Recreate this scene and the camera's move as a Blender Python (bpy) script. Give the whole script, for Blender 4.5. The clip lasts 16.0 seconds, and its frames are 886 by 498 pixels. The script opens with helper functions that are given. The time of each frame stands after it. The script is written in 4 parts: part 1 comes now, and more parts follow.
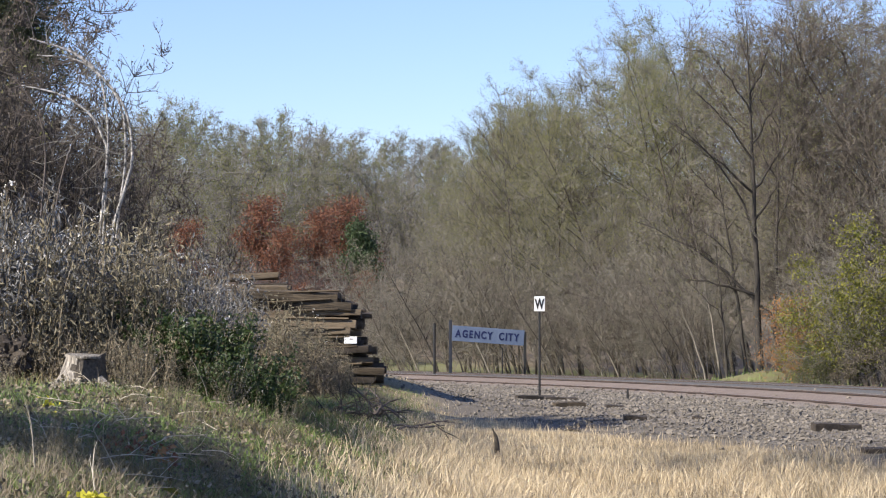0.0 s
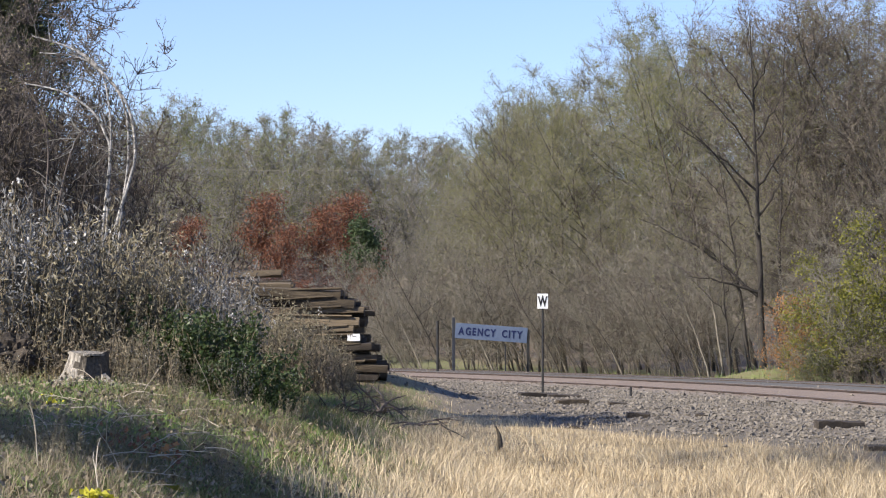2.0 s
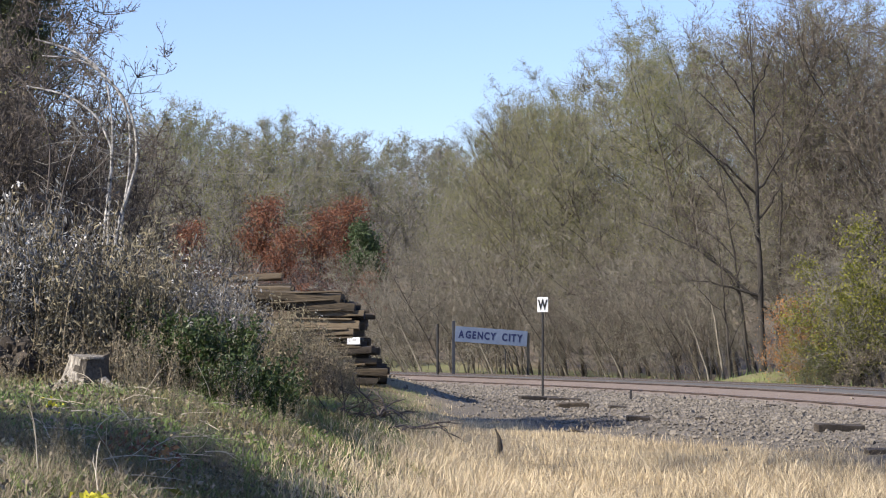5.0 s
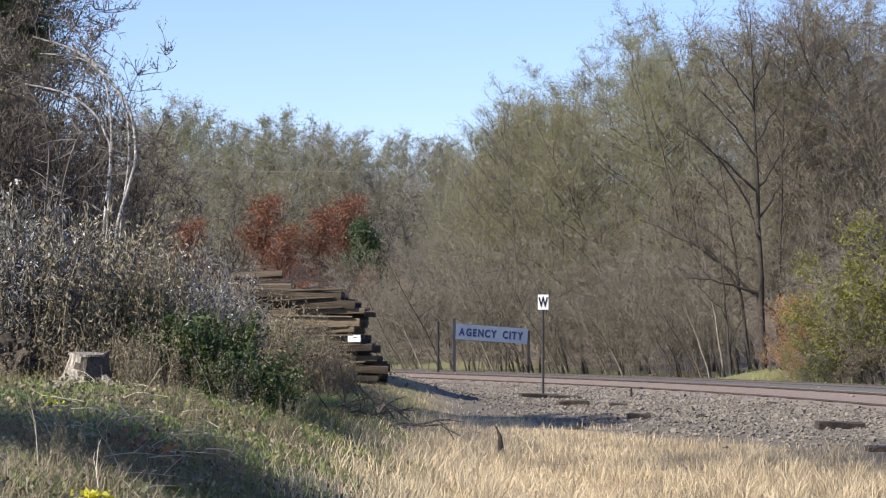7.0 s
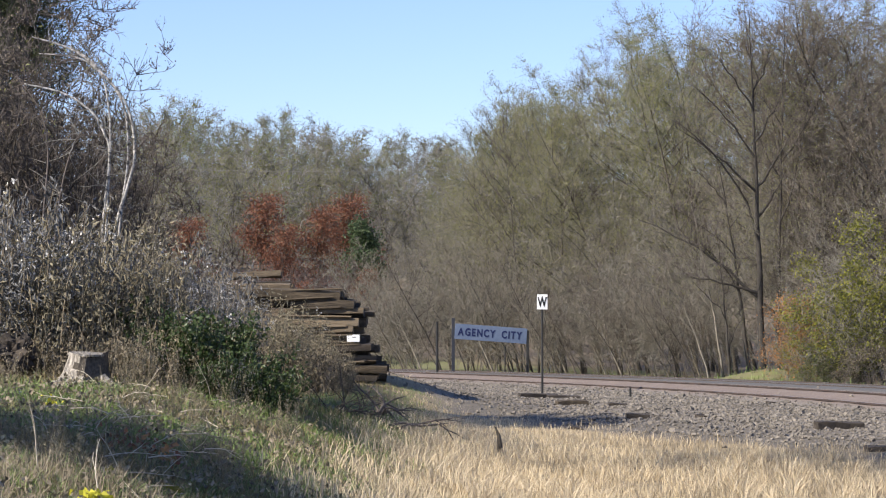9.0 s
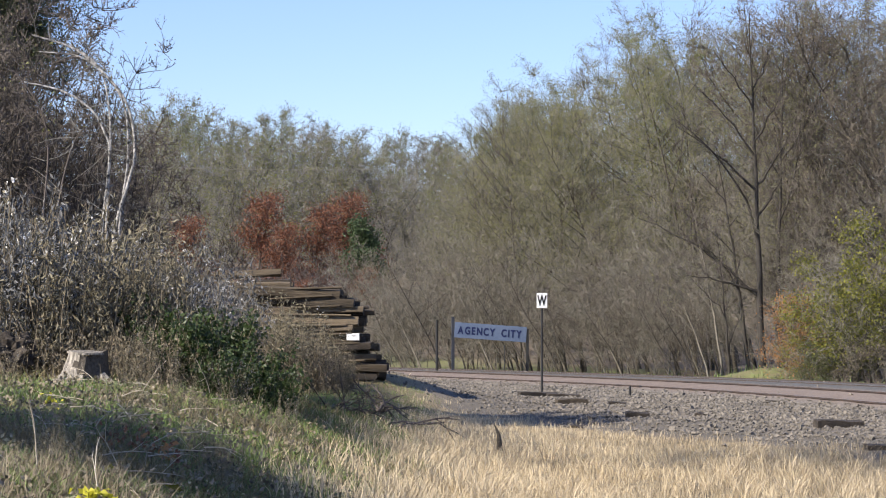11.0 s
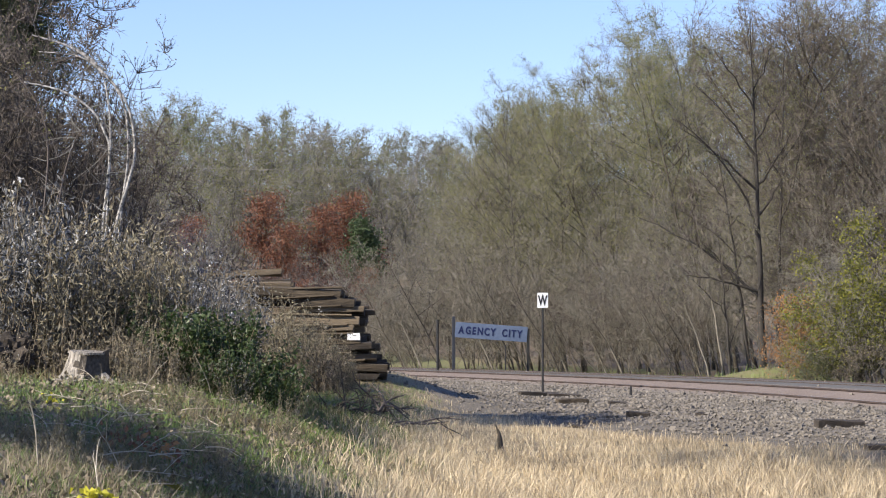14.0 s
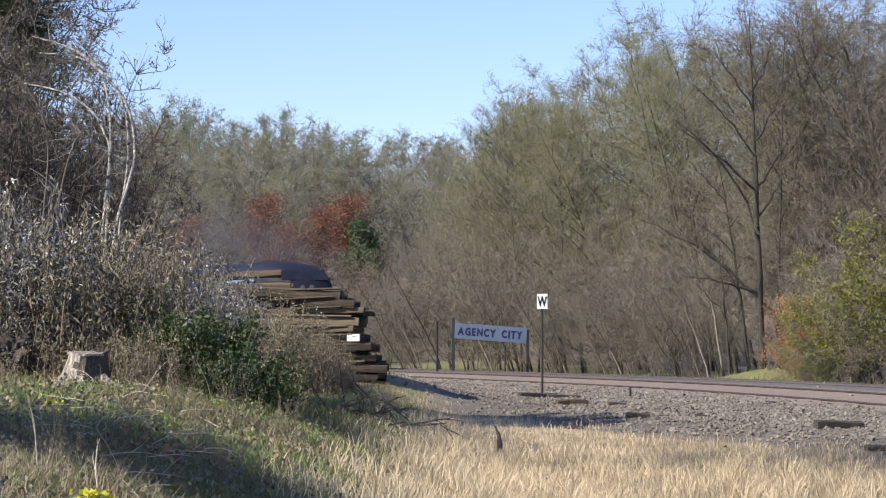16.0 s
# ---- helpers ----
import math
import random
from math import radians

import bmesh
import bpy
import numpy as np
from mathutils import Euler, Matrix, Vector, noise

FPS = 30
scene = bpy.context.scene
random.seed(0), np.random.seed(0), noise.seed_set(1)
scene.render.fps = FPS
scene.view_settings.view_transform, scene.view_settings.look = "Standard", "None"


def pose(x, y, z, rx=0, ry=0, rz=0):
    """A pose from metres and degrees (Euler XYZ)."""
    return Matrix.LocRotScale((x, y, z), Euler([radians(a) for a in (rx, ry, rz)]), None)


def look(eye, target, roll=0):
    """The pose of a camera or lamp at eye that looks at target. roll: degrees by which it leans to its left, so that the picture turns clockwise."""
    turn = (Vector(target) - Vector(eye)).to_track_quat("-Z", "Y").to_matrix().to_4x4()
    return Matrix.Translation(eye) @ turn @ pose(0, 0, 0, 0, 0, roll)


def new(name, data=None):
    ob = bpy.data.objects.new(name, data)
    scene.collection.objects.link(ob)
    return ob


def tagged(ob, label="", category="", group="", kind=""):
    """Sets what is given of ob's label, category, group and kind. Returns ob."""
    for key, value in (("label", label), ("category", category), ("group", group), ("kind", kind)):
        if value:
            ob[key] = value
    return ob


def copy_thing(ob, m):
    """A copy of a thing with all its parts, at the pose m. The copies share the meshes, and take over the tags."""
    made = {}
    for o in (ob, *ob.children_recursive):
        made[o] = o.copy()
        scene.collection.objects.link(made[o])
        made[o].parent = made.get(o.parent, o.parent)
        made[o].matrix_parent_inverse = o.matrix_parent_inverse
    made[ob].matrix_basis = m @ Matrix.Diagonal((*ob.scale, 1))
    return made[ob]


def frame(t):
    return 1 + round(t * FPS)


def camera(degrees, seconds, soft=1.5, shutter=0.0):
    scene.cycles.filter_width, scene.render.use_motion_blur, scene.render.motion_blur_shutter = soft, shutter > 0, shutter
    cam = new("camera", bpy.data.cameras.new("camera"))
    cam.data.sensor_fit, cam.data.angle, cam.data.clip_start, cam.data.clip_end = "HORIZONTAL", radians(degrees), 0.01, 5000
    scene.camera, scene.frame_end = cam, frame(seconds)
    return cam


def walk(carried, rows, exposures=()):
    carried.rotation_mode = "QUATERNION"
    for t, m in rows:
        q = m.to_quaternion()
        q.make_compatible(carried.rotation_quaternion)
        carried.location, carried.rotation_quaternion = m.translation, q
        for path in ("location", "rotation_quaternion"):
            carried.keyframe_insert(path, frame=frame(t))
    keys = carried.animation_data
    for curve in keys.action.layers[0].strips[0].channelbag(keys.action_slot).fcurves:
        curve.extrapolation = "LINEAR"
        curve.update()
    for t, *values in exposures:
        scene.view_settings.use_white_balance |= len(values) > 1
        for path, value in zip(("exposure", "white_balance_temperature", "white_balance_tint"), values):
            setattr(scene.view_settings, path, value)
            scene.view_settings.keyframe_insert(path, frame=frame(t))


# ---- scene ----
# ---- camera ----
cam = camera(20.0, 16.0, soft=1.15)
EYE = (0.0, 0.0, 1.7)
# seconds, tilt upwards and turn to the left, in degrees: the small shake of a tripod in the wind
TURNS = [
    (0.0, 2.1586, -0.0617),
    (0.5, 2.1535, -0.0491),
    (1.0, 2.1193, -0.0395),
    (1.5, 2.1388, -0.0197),
    (2.0, 2.0995, 0.01),
    (2.5, 2.1143, 0.005),
    (3.0, 2.1316, -0.0076),
    (3.5, 2.1586, 0.0246),
    (4.0, 2.1933, 0.0198),
    (6.5, 2.134, 0.0052),
    (7.0, 2.1217, 0.0222),
    (7.5, 2.0995, 0.015),
    (8.0, 2.0995, 0.0),
    (8.5, 2.0795, 0.0),
    (9.0, 2.1169, 0.0),
    (11.5, 2.0795, -0.0076),
    (12.0, 2.0795, -0.005),
    (12.5, 2.0995, 0.0),
    (13.0, 2.0894, 0.0222),
    (13.5, 2.0795, 0.0198),
    (14.0, 2.0795, 0.0101),
    (14.5, 2.0919, -0.005),
    (15.0, 2.0673, 0.0124),
    (15.5, 2.0795, 0.0126),
    (16.0, 2.1047, 0.0),
]
walk(cam, [(t, pose(*EYE, 90 + up, 0, side)) for t, up, side in TURNS], exposures=[(0, 0.85), (16, 0.85)])

# ---- light ----
SUN_TO = Vector((-0.80, -0.52, 0.66)).normalized()
world = bpy.data.worlds.new("sky")
scene.world = world
world.use_nodes = True
wn = world.node_tree.nodes
sky = wn.new("ShaderNodeTexSky")
sky.sky_type = "NISHITA"
sky.sun_disc = False
sky.sun_elevation = math.asin(SUN_TO.z)
sky.sun_rotation = math.atan2(SUN_TO.x, SUN_TO.y)
sky.air_density, sky.dust_density, sky.ozone_density = 1.0, 0.0, 3.0
tint = wn.new("ShaderNodeMix")
tint.data_type, tint.blend_type = "RGBA", "MULTIPLY"
tint.inputs["Factor"].default_value = 1.0
tint.inputs["B"].default_value = (0.945, 0.938, 1.19, 1)
world.node_tree.links.new(sky.outputs[0], tint.inputs["A"])
world.node_tree.links.new(tint.outputs["Result"], wn["Background"].inputs[0])
wn["Background"].inputs[1].default_value = 0.089
sun = new("sun", bpy.data.lights.new("sun", "SUN"))
sun.data.energy, sun.data.angle, sun.data.color = 4.9, radians(0.5), (1.0, 0.92, 0.80)
sun.matrix_basis = look((0, 0, 60), Vector((0, 0, 60)) - SUN_TO)


# ---- materials ----
def material(name, dark, light, scale=6.0, rough=0.85, bump=0.3, fine=60.0, vary=0.0, each=0.0, leaf=0.0, metal=0.0, stretch=(1, 1, 1)):
    m = bpy.data.materials.new(name)
    m.use_nodes = True
    nt = m.node_tree
    n, l = nt.nodes, nt.links
    b = n["Principled BSDF"]
    co = n.new("ShaderNodeTexCoord")
    mp = n.new("ShaderNodeMapping")
    mp.inputs["Scale"].default_value = stretch
    l.new(co.outputs["Object"], mp.inputs[0])
    big, small = n.new("ShaderNodeTexNoise"), n.new("ShaderNodeTexNoise")
    for t, s in ((big, scale), (small, fine)):
        t.inputs["Scale"].default_value = s
        t.inputs["Detail"].default_value = 4
        l.new(mp.outputs[0], t.inputs["Vector"])
    add = n.new("ShaderNodeMath")
    add.operation = "ADD"
    l.new(big.outputs["Fac"], add.inputs[0])
    l.new(small.outputs["Fac"], add.inputs[1])
    ramp = n.new("ShaderNodeMapRange")
    ramp.inputs["From Min"].default_value, ramp.inputs["From Max"].default_value = 0.72, 1.28
    l.new(add.outputs[0], ramp.inputs["Value"])
    fac = ramp.outputs[0]
    if vary or each:
        if vary:
            src = n.new("ShaderNodeNewGeometry").outputs["Random Per Island"]
            amount = vary
        else:
            src = n.new("ShaderNodeObjectInfo").outputs["Random"]
            amount = each
        mx = n.new("ShaderNodeMix")
        mx.inputs["Factor"].default_value = amount
        l.new(fac, mx.inputs["A"])
        l.new(src, mx.inputs["B"])
        fac = mx.outputs["Result"]
    col = n.new("ShaderNodeMix")
    col.data_type = "RGBA"
    col.inputs["A"].default_value, col.inputs["B"].default_value = (*dark, 1), (*light, 1)
    l.new(fac, col.inputs["Factor"])
    l.new(col.outputs["Result"], b.inputs["Base Color"])
    b.inputs["Roughness"].default_value = rough
    b.inputs["Metallic"].default_value = metal
    if bump:
        bp = n.new("ShaderNodeBump")
        bp.inputs["Strength"].default_value = bump
        bp.inputs["Distance"].default_value = 0.02
        l.new(small.outputs["Fac"], bp.inputs["Height"])
        l.new(bp.outputs[0], b.inputs["Normal"])
    if leaf:
        tr = n.new("ShaderNodeBsdfTranslucent")
        l.new(col.outputs["Result"], tr.inputs["Color"])
        ms = n.new("ShaderNodeMixShader")
        ms.inputs[0].default_value = leaf
        l.new(b.outputs[0], ms.inputs[1])
        l.new(tr.outputs[0], ms.inputs[2])
        l.new(ms.outputs[0], n["Material Output"].inputs[0])
    return m


BARK = material("bark", (0.026, 0.021, 0.016), (0.115, 0.095, 0.072), 3, 0.9, 0.5, 40)
BARK_PALE = material("pale_bark", (0.085, 0.075, 0.058), (0.25, 0.22, 0.175), 3, 0.9, 0.4, 40)
TWIG = material("twig", (0.12, 0.109, 0.088), (0.24, 0.216, 0.174), 1.5, 0.9, 0, 20, vary=0.3)
TWIG_BROWN = material("brown_twig", (0.078, 0.066, 0.054), (0.185, 0.156, 0.125), 1.5, 0.9, 0, 20, vary=0.3)
TWIG_GREY = material("grey_twig", (0.145, 0.135, 0.118), (0.275, 0.255, 0.224), 1.5, 0.9, 0, 20, vary=0.3)
# Distance haze is mixed into the colour of the hill twigs.
TWIG_HAZY = material("hazy_hill_twig", (0.15, 0.138, 0.128), (0.25, 0.232, 0.212), 1.5, 0.9, 0, 20, vary=0.3)
BARK_BLACK = material("dark_bark", (0.014, 0.012, 0.010), (0.062, 0.052, 0.043), 3, 0.9, 0.5, 40)
TWIG_DARK = material("dark_twig", (0.05, 0.041, 0.036), (0.145, 0.120, 0.105), 1.5, 0.9, 0, 20, vary=0.5)
LEAF_OLIVE = material("olive_leaf", (0.155, 0.160, 0.052), (0.30, 0.295, 0.115), 0.6, 0.7, 0, 8, vary=0.3, leaf=0.45)
LEAF_LIME = material("lime_leaf", (0.12, 0.15, 0.025), (0.27, 0.275, 0.07), 0.8, 0.7, 0, 8, vary=0.3, leaf=0.45)
LEAF_RUST = material("rust_leaf", (0.095, 0.034, 0.017), (0.235, 0.096, 0.05), 0.8, 0.7, 0, 8, vary=0.6, leaf=0.25)
LEAF_RED = material("dull_red_leaf", (0.075, 0.042, 0.038), (0.19, 0.118, 0.104), 0.8, 0.7, 0, 8, vary=0.6, leaf=0.2)
LEAF_ORANGE = material("orange_leaf", (0.22, 0.09, 0.03), (0.42, 0.22, 0.085), 0.8, 0.7, 0, 8, vary=0.6, leaf=0.3)
LEAF_YELLOW = material("yellow_leaf", (0.035, 0.05, 0.01), (0.30, 0.285, 0.036), 0.8, 0.6, 0, 8, vary=0.6, leaf=0.35)
# Yellow leaf with the sunlight put into its base colour.
LEAF_SUNLIT = material("sunlit_yellow_leaf", (0.34, 0.33, 0.02), (0.62, 0.56, 0.06), 2, 0.6, 0, 8, vary=0.5, leaf=0.35)
LEAF_GREEN = material("green_leaf", (0.010, 0.021, 0.005), (0.062, 0.098, 0.02), 1.2, 0.5, 0, 8, vary=0.5, leaf=0.25)
LEAF_MID = material("mid_green_leaf", (0.026, 0.046, 0.016), (0.075, 0.112, 0.04), 0.8, 0.6, 0, 8, vary=0.5, leaf=0.25)
LEAF_DARK = material("dark_green_leaf", (0.027, 0.0361, 0.0123), (0.0924, 0.108, 0.037), 0.8, 0.6, 0, 8, vary=0.5, leaf=0.25)
# Near-black ends of tan and silver put the thicket's shaded gaps into leaf colour.
LEAF_TAN = material("dry_tan_leaf", (0.016, 0.013, 0.008), (0.32, 0.278, 0.178), 2, 0.7, 0, 8, vary=0.7, leaf=0.08)
LEAF_SILVER = material("silvery_dry_leaf", (0.010, 0.010, 0.009), (0.26, 0.256, 0.25), 2, 0.75, 0, 8, vary=0.75, leaf=0.08)
LEAF_BROWN = material("brown_leaf", (0.024, 0.019, 0.012), (0.35, 0.285, 0.195), 2, 0.7, 0, 8, vary=0.7, leaf=0.08)
# White and black noise stands in for sunlit and shaded stem sides.
SAPLING = material("sunlit_sapling_bark", (0.010, 0.009, 0.008), (0.55, 0.52, 0.48), 9, 0.8, 0.4, 30)
STEM = material("weed_stem", (0.065, 0.051, 0.033), (0.29, 0.235, 0.158), 3, 0.8, 0, 30, vary=0.6)
STALK = material("bleached_stalk", (0.24, 0.20, 0.145), (0.52, 0.46, 0.36), 4, 0.8, 0, 30, each=0.5)
# White specks: seed fluff, and leaf glints painted as small pale flakes.
FLUFF_GLINT = material("fluff_and_glints", (0.336, 0.32, 0.296), (0.624, 0.616, 0.592), 5, 0.95, 0, 30, vary=0.6)
GRASS_GOLD = material("dry_golden_grass", (0.25, 0.19, 0.115), (0.80, 0.665, 0.455), 0.35, 0.7, 0, 3, vary=0.55, leaf=0.2)
GRASS_DULL = material("weathered_grass", (0.095, 0.077, 0.052), (0.35, 0.287, 0.193), 0.5, 0.75, 0, 3, vary=0.55, leaf=0.15)
GRASS_GREEN = material("green_grass", (0.026, 0.047, 0.010), (0.215, 0.285, 0.075), 0.5, 0.6, 0, 3, vary=0.6, leaf=0.08)
GRASS_BANK = material("mixed_bank_grass", (0.07, 0.055, 0.022), (0.31, 0.25, 0.12), 0.5, 0.7, 0, 3, vary=0.7, leaf=0.08)
STONE = material("ballast_stone", (0.05, 0.044, 0.036), (0.27, 0.236, 0.197), 0.8, 0.95, 0.3, 30, vary=0.5)
TIE = material("weathered_tie_wood", (0.008, 0.006, 0.0045), (0.21, 0.16, 0.105), 1.6, 0.95, 1.0, 14, each=0.55, stretch=(0.35, 5, 5))
TIE_OLD = material("creosote_tie_wood", (0.008, 0.0065, 0.005), (0.085, 0.066, 0.05), 1.6, 0.9, 0.7, 26, each=0.3, stretch=(0.5, 5, 5))
RAIL = material("rusty_rail", (0.028, 0.02, 0.017), (0.08, 0.052, 0.04), 2, 0.8, 0.2, 40)
RAIL_TOP = material("worn_rail_head", (0.25, 0.24, 0.23), (0.45, 0.43, 0.41), 2, 0.4, 0.05, 40, metal=0.8)
POST = material("dark_steel_post", (0.010, 0.010, 0.011), (0.028, 0.027, 0.027), 4, 0.9, 0.1, 40)
POST_BLUE = material("blue_grey_post", (0.010, 0.012, 0.019), (0.028, 0.032, 0.045), 4, 0.7, 0.1, 40)
WHITE = material("white_enamel", (0.70, 0.70, 0.69), (0.84, 0.84, 0.83), 3, 0.5, 0.05, 30)
BLACK = material("black_paint", (0.006, 0.006, 0.006), (0.014, 0.014, 0.014), 3, 0.9, 0.05, 30)
BOARD = material("light_blue_board", (0.075, 0.105, 0.175), (0.125, 0.16, 0.235), 1.2, 0.6, 0.1, 25)
NAVY = material("navy_letter_paint", (0.003, 0.008, 0.045), (0.006, 0.016, 0.085), 3, 0.9, 0, 30)
STUMP = material("weathered_stump", (0.012, 0.010, 0.008), (0.46, 0.41, 0.345), 5, 0.95, 1.0, 14, stretch=(5, 5, 0.7))
BLUE = material("dark_blue_paint", (0.0014, 0.0024, 0.012), (0.003, 0.005, 0.022), 2, 0.7, 0.03, 30)
STRIPE = material("pale_blue_stripe", (0.07, 0.14, 0.238), (0.112, 0.196, 0.294), 2, 0.4, 0.03, 30)
GLASS = material("dark_cab_glass", (0.01, 0.012, 0.016), (0.02, 0.022, 0.028), 2, 0.08, 0, 30)
STEEL = material("dirty_black_steel", (0.015, 0.014, 0.014), (0.06, 0.055, 0.05), 3, 0.7, 0.2, 30)
LAMP = material("headlight_lens", (0.05, 0.05, 0.05), (0.1, 0.1, 0.1), 3, 0.2, 0, 30)
SOOT = material("diesel_soot", (0.075, 0.07, 0.082), (0.14, 0.132, 0.15), 1, 1.0, 0, 8, vary=0.5)


def ground_material():
    m = bpy.data.materials.new("ground_soil")
    m.use_nodes = True
    n, l = m.node_tree.nodes, m.node_tree.links
    b = n["Principled BSDF"]
    b.inputs["Roughness"].default_value = 0.95
    co = n.new("ShaderNodeTexCoord")

    def tex(scale):
        t = n.new("ShaderNodeTexNoise")
        t.inputs["Scale"].default_value = scale
        t.inputs["Detail"].default_value = 6
        l.new(co.outputs["Object"], t.inputs["Vector"])
        return t.outputs["Fac"]

    def blend(f, a, c):
        x = n.new("ShaderNodeMix")
        x.data_type = "RGBA"
        for key, v in (("Factor", f), ("A", a), ("B", c)):
            if isinstance(v, tuple):
                x.inputs[key].default_value = (*v, 1)
            else:
                l.new(v, x.inputs[key])
        return x.outputs["Result"]

    def zone(name):
        a = n.new("ShaderNodeAttribute")
        a.attribute_name = name
        return a.outputs["Fac"]

    def sharp(v, lo, hi):
        r = n.new("ShaderNodeMapRange")
        r.inputs["From Min"].default_value, r.inputs["From Max"].default_value = lo, hi
        l.new(v, r.inputs["Value"])
        return r.outputs[0]

    fine, mid = sharp(tex(30), 0.35, 0.65), sharp(tex(1.3), 0.35, 0.65)
    grass = blend(mid, blend(fine, (0.035, 0.038, 0.013), (0.105, 0.102, 0.038)), blend(fine, (0.05, 0.038, 0.022), (0.14, 0.108, 0.062)))
    dry = blend(mid, blend(fine, (0.216, 0.158, 0.0792), (0.432, 0.338, 0.194)), blend(fine, (0.173, 0.13, 0.072), (0.346, 0.274, 0.158)))
    grit = blend(mid, blend(fine, (0.085, 0.07, 0.057), (0.21, 0.182, 0.15)), blend(fine, (0.11, 0.093, 0.076), (0.26, 0.225, 0.188)))
    bed = blend(mid, blend(fine, (0.13, 0.098, 0.078), (0.23, 0.178, 0.145)), blend(fine, (0.15, 0.115, 0.092), (0.26, 0.205, 0.17)))
    verge = blend(mid, blend(fine, (0.10, 0.12, 0.034), (0.20, 0.21, 0.07)), blend(fine, (0.10, 0.088, 0.045), (0.20, 0.17, 0.09)))
    c = blend(zone("dry"), grass, dry)
    c = blend(zone("gravel"), c, grit)
    c = blend(zone("soil"), c, blend(mid, blend(fine, (0.055, 0.047, 0.036), (0.15, 0.128, 0.10)), blend(fine, (0.07, 0.06, 0.046), (0.18, 0.153, 0.12))))
    c = blend(zone("bed"), c, bed)
    # The dark grey holds the rails' shadow as well as the ballast tone.
    c = blend(zone("far_bed"), c, blend(mid, blend(fine, (0.055, 0.052, 0.048), (0.13, 0.123, 0.114)), blend(fine, (0.07, 0.066, 0.06), (0.15, 0.142, 0.13))))
    c = blend(zone("verge"), c, verge)
    c = blend(zone("litter"), c, blend(mid, blend(fine, (0.07, 0.05, 0.035), (0.17, 0.125, 0.085)), blend(fine, (0.09, 0.07, 0.045), (0.20, 0.15, 0.10))))
    l.new(c, b.inputs["Base Color"])
    bp = n.new("ShaderNodeBump")
    bp.inputs["Strength"].default_value, bp.inputs["Distance"].default_value = 0.6, 0.05
    l.new(tex(14), bp.inputs["Height"])
    l.new(bp.outputs[0], b.inputs["Normal"])
    return m


GROUND = ground_material()


# ---- plan ----
ALONG, ACROSS = Vector((-0.3, 0.954, 0)), Vector((0.954, 0.3, 0))


def track_across(u):
    u = np.clip(u, 5, 230)
    return 28.8 - np.where(u < 80, 3.0, 1.5) * ((u - 80) / 30) ** 2


def smooth(a, lo, hi):
    t = np.clip((a - lo) / (hi - lo), 0, 1)
    return t * t * (3 - 2 * t)


def to_track(x, y):
    u, v = -0.3 * x + 0.954 * y, 0.954 * x + 0.3 * y
    return u, v, v - track_across(u)


def on_track(u, w):
    v = track_across(u) + w
    return 0.954 * v - 0.3 * u, 0.3 * v + 0.954 * u


def wavy(x, y, f, s):
    return np.sin(x * f + s) * np.cos(y * f * 0.8 + 1.7 * s) + 0.5 * np.sin(x * f * 2.3 + y * f * 1.9 + s * 3)


def ground_z(x, y):
    x, y = np.asarray(x, float), np.asarray(y, float)
    u, v, w = to_track(x, y)
    rise = np.interp(y, [0, 8, 14, 20, 26, 40, 60, 90, 140], [0.5, 0.75, 0.93, 1.12, 1.28, 0.70, 0.44, 0.40, 0.3])
    z = rise * (1 - smooth(v, 18, 23)) * smooth(-x, np.interp(y, [0, 14, 26, 60], [-0.6, -0.8, -1.5, -0.6]), np.interp(y, [0, 14, 26, 60], [2.6, 2.6, 3.4, 1.8]))
    z = z + 0.14 * smooth(v, 17, 24)
    bed = 0.05 * smooth(w, -2.6, -0.9) + 0.087 * np.clip(w, 0, 1.5)
    z = z + bed + 0.10 * smooth(w, -0.5, -0.1) - 0.34 * smooth(w, 6.6, 9)
    hill = 12.6 * smooth(y, 135, 300) * smooth(-x, -150, -10) * smooth(np.abs(w - 3), 8, 34) + 11 * smooth(y, 285, 430) + 7 * smooth(w, 22, 120) * smooth(y, 60, 130) * smooth(x, 2, 40)
    z = z + hill + 0.03 * wavy(x, y, 1.7, 0.4) * smooth(np.abs(w - 3), 5, 8)
    z = z + 0.50 * np.exp(-(((y - 64) / 6.0) ** 2)) * (1 - smooth(x, -1.0, 3.2)) * smooth(x, -9, -4)
    mound = 0.62 * np.exp(-(((x - 12.2) / 1.9) ** 2 + ((y - 94) / 2.6) ** 2))
    return z + mound


def gz(x, y):
    return float(ground_z(x, y))


# ---- mesh helpers ----
def mesh_of(name, verts, faces, mats, slots=None, flat=True):
    me = bpy.data.meshes.new(name)
    me.from_pydata(np.asarray(verts).tolist(), [], faces if isinstance(faces, list) else faces.tolist())
    for m in mats:
        me.materials.append(m)
    if slots is not None:
        me.polygons.foreach_set("material_index", np.asarray(slots, dtype=np.int32))
    if not flat:
        me.polygons.foreach_set("use_smooth", np.ones(len(me.polygons), dtype=bool))
    me.update()
    return me


def part(name, data, mat, parent, label=""):
    """Links a bmesh or a mesh as one object under a thing or a part."""
    if isinstance(data, bmesh.types.BMesh):
        me = bpy.data.meshes.new(name)
        data.to_mesh(me)
        data.free()
        me.materials.append(mat)
    else:
        me = data
    ob = new(name, me)
    ob.parent = parent
    return tagged(ob, label)


def thing(name, label, category, at=(0, 0, 0), turn=0.0, group="", kind=""):
    ob = new(name)
    ob.empty_display_size = 0.2
    ob.matrix_basis = pose(*at, 0, 0, turn)
    return tagged(ob, label, category, group, kind)


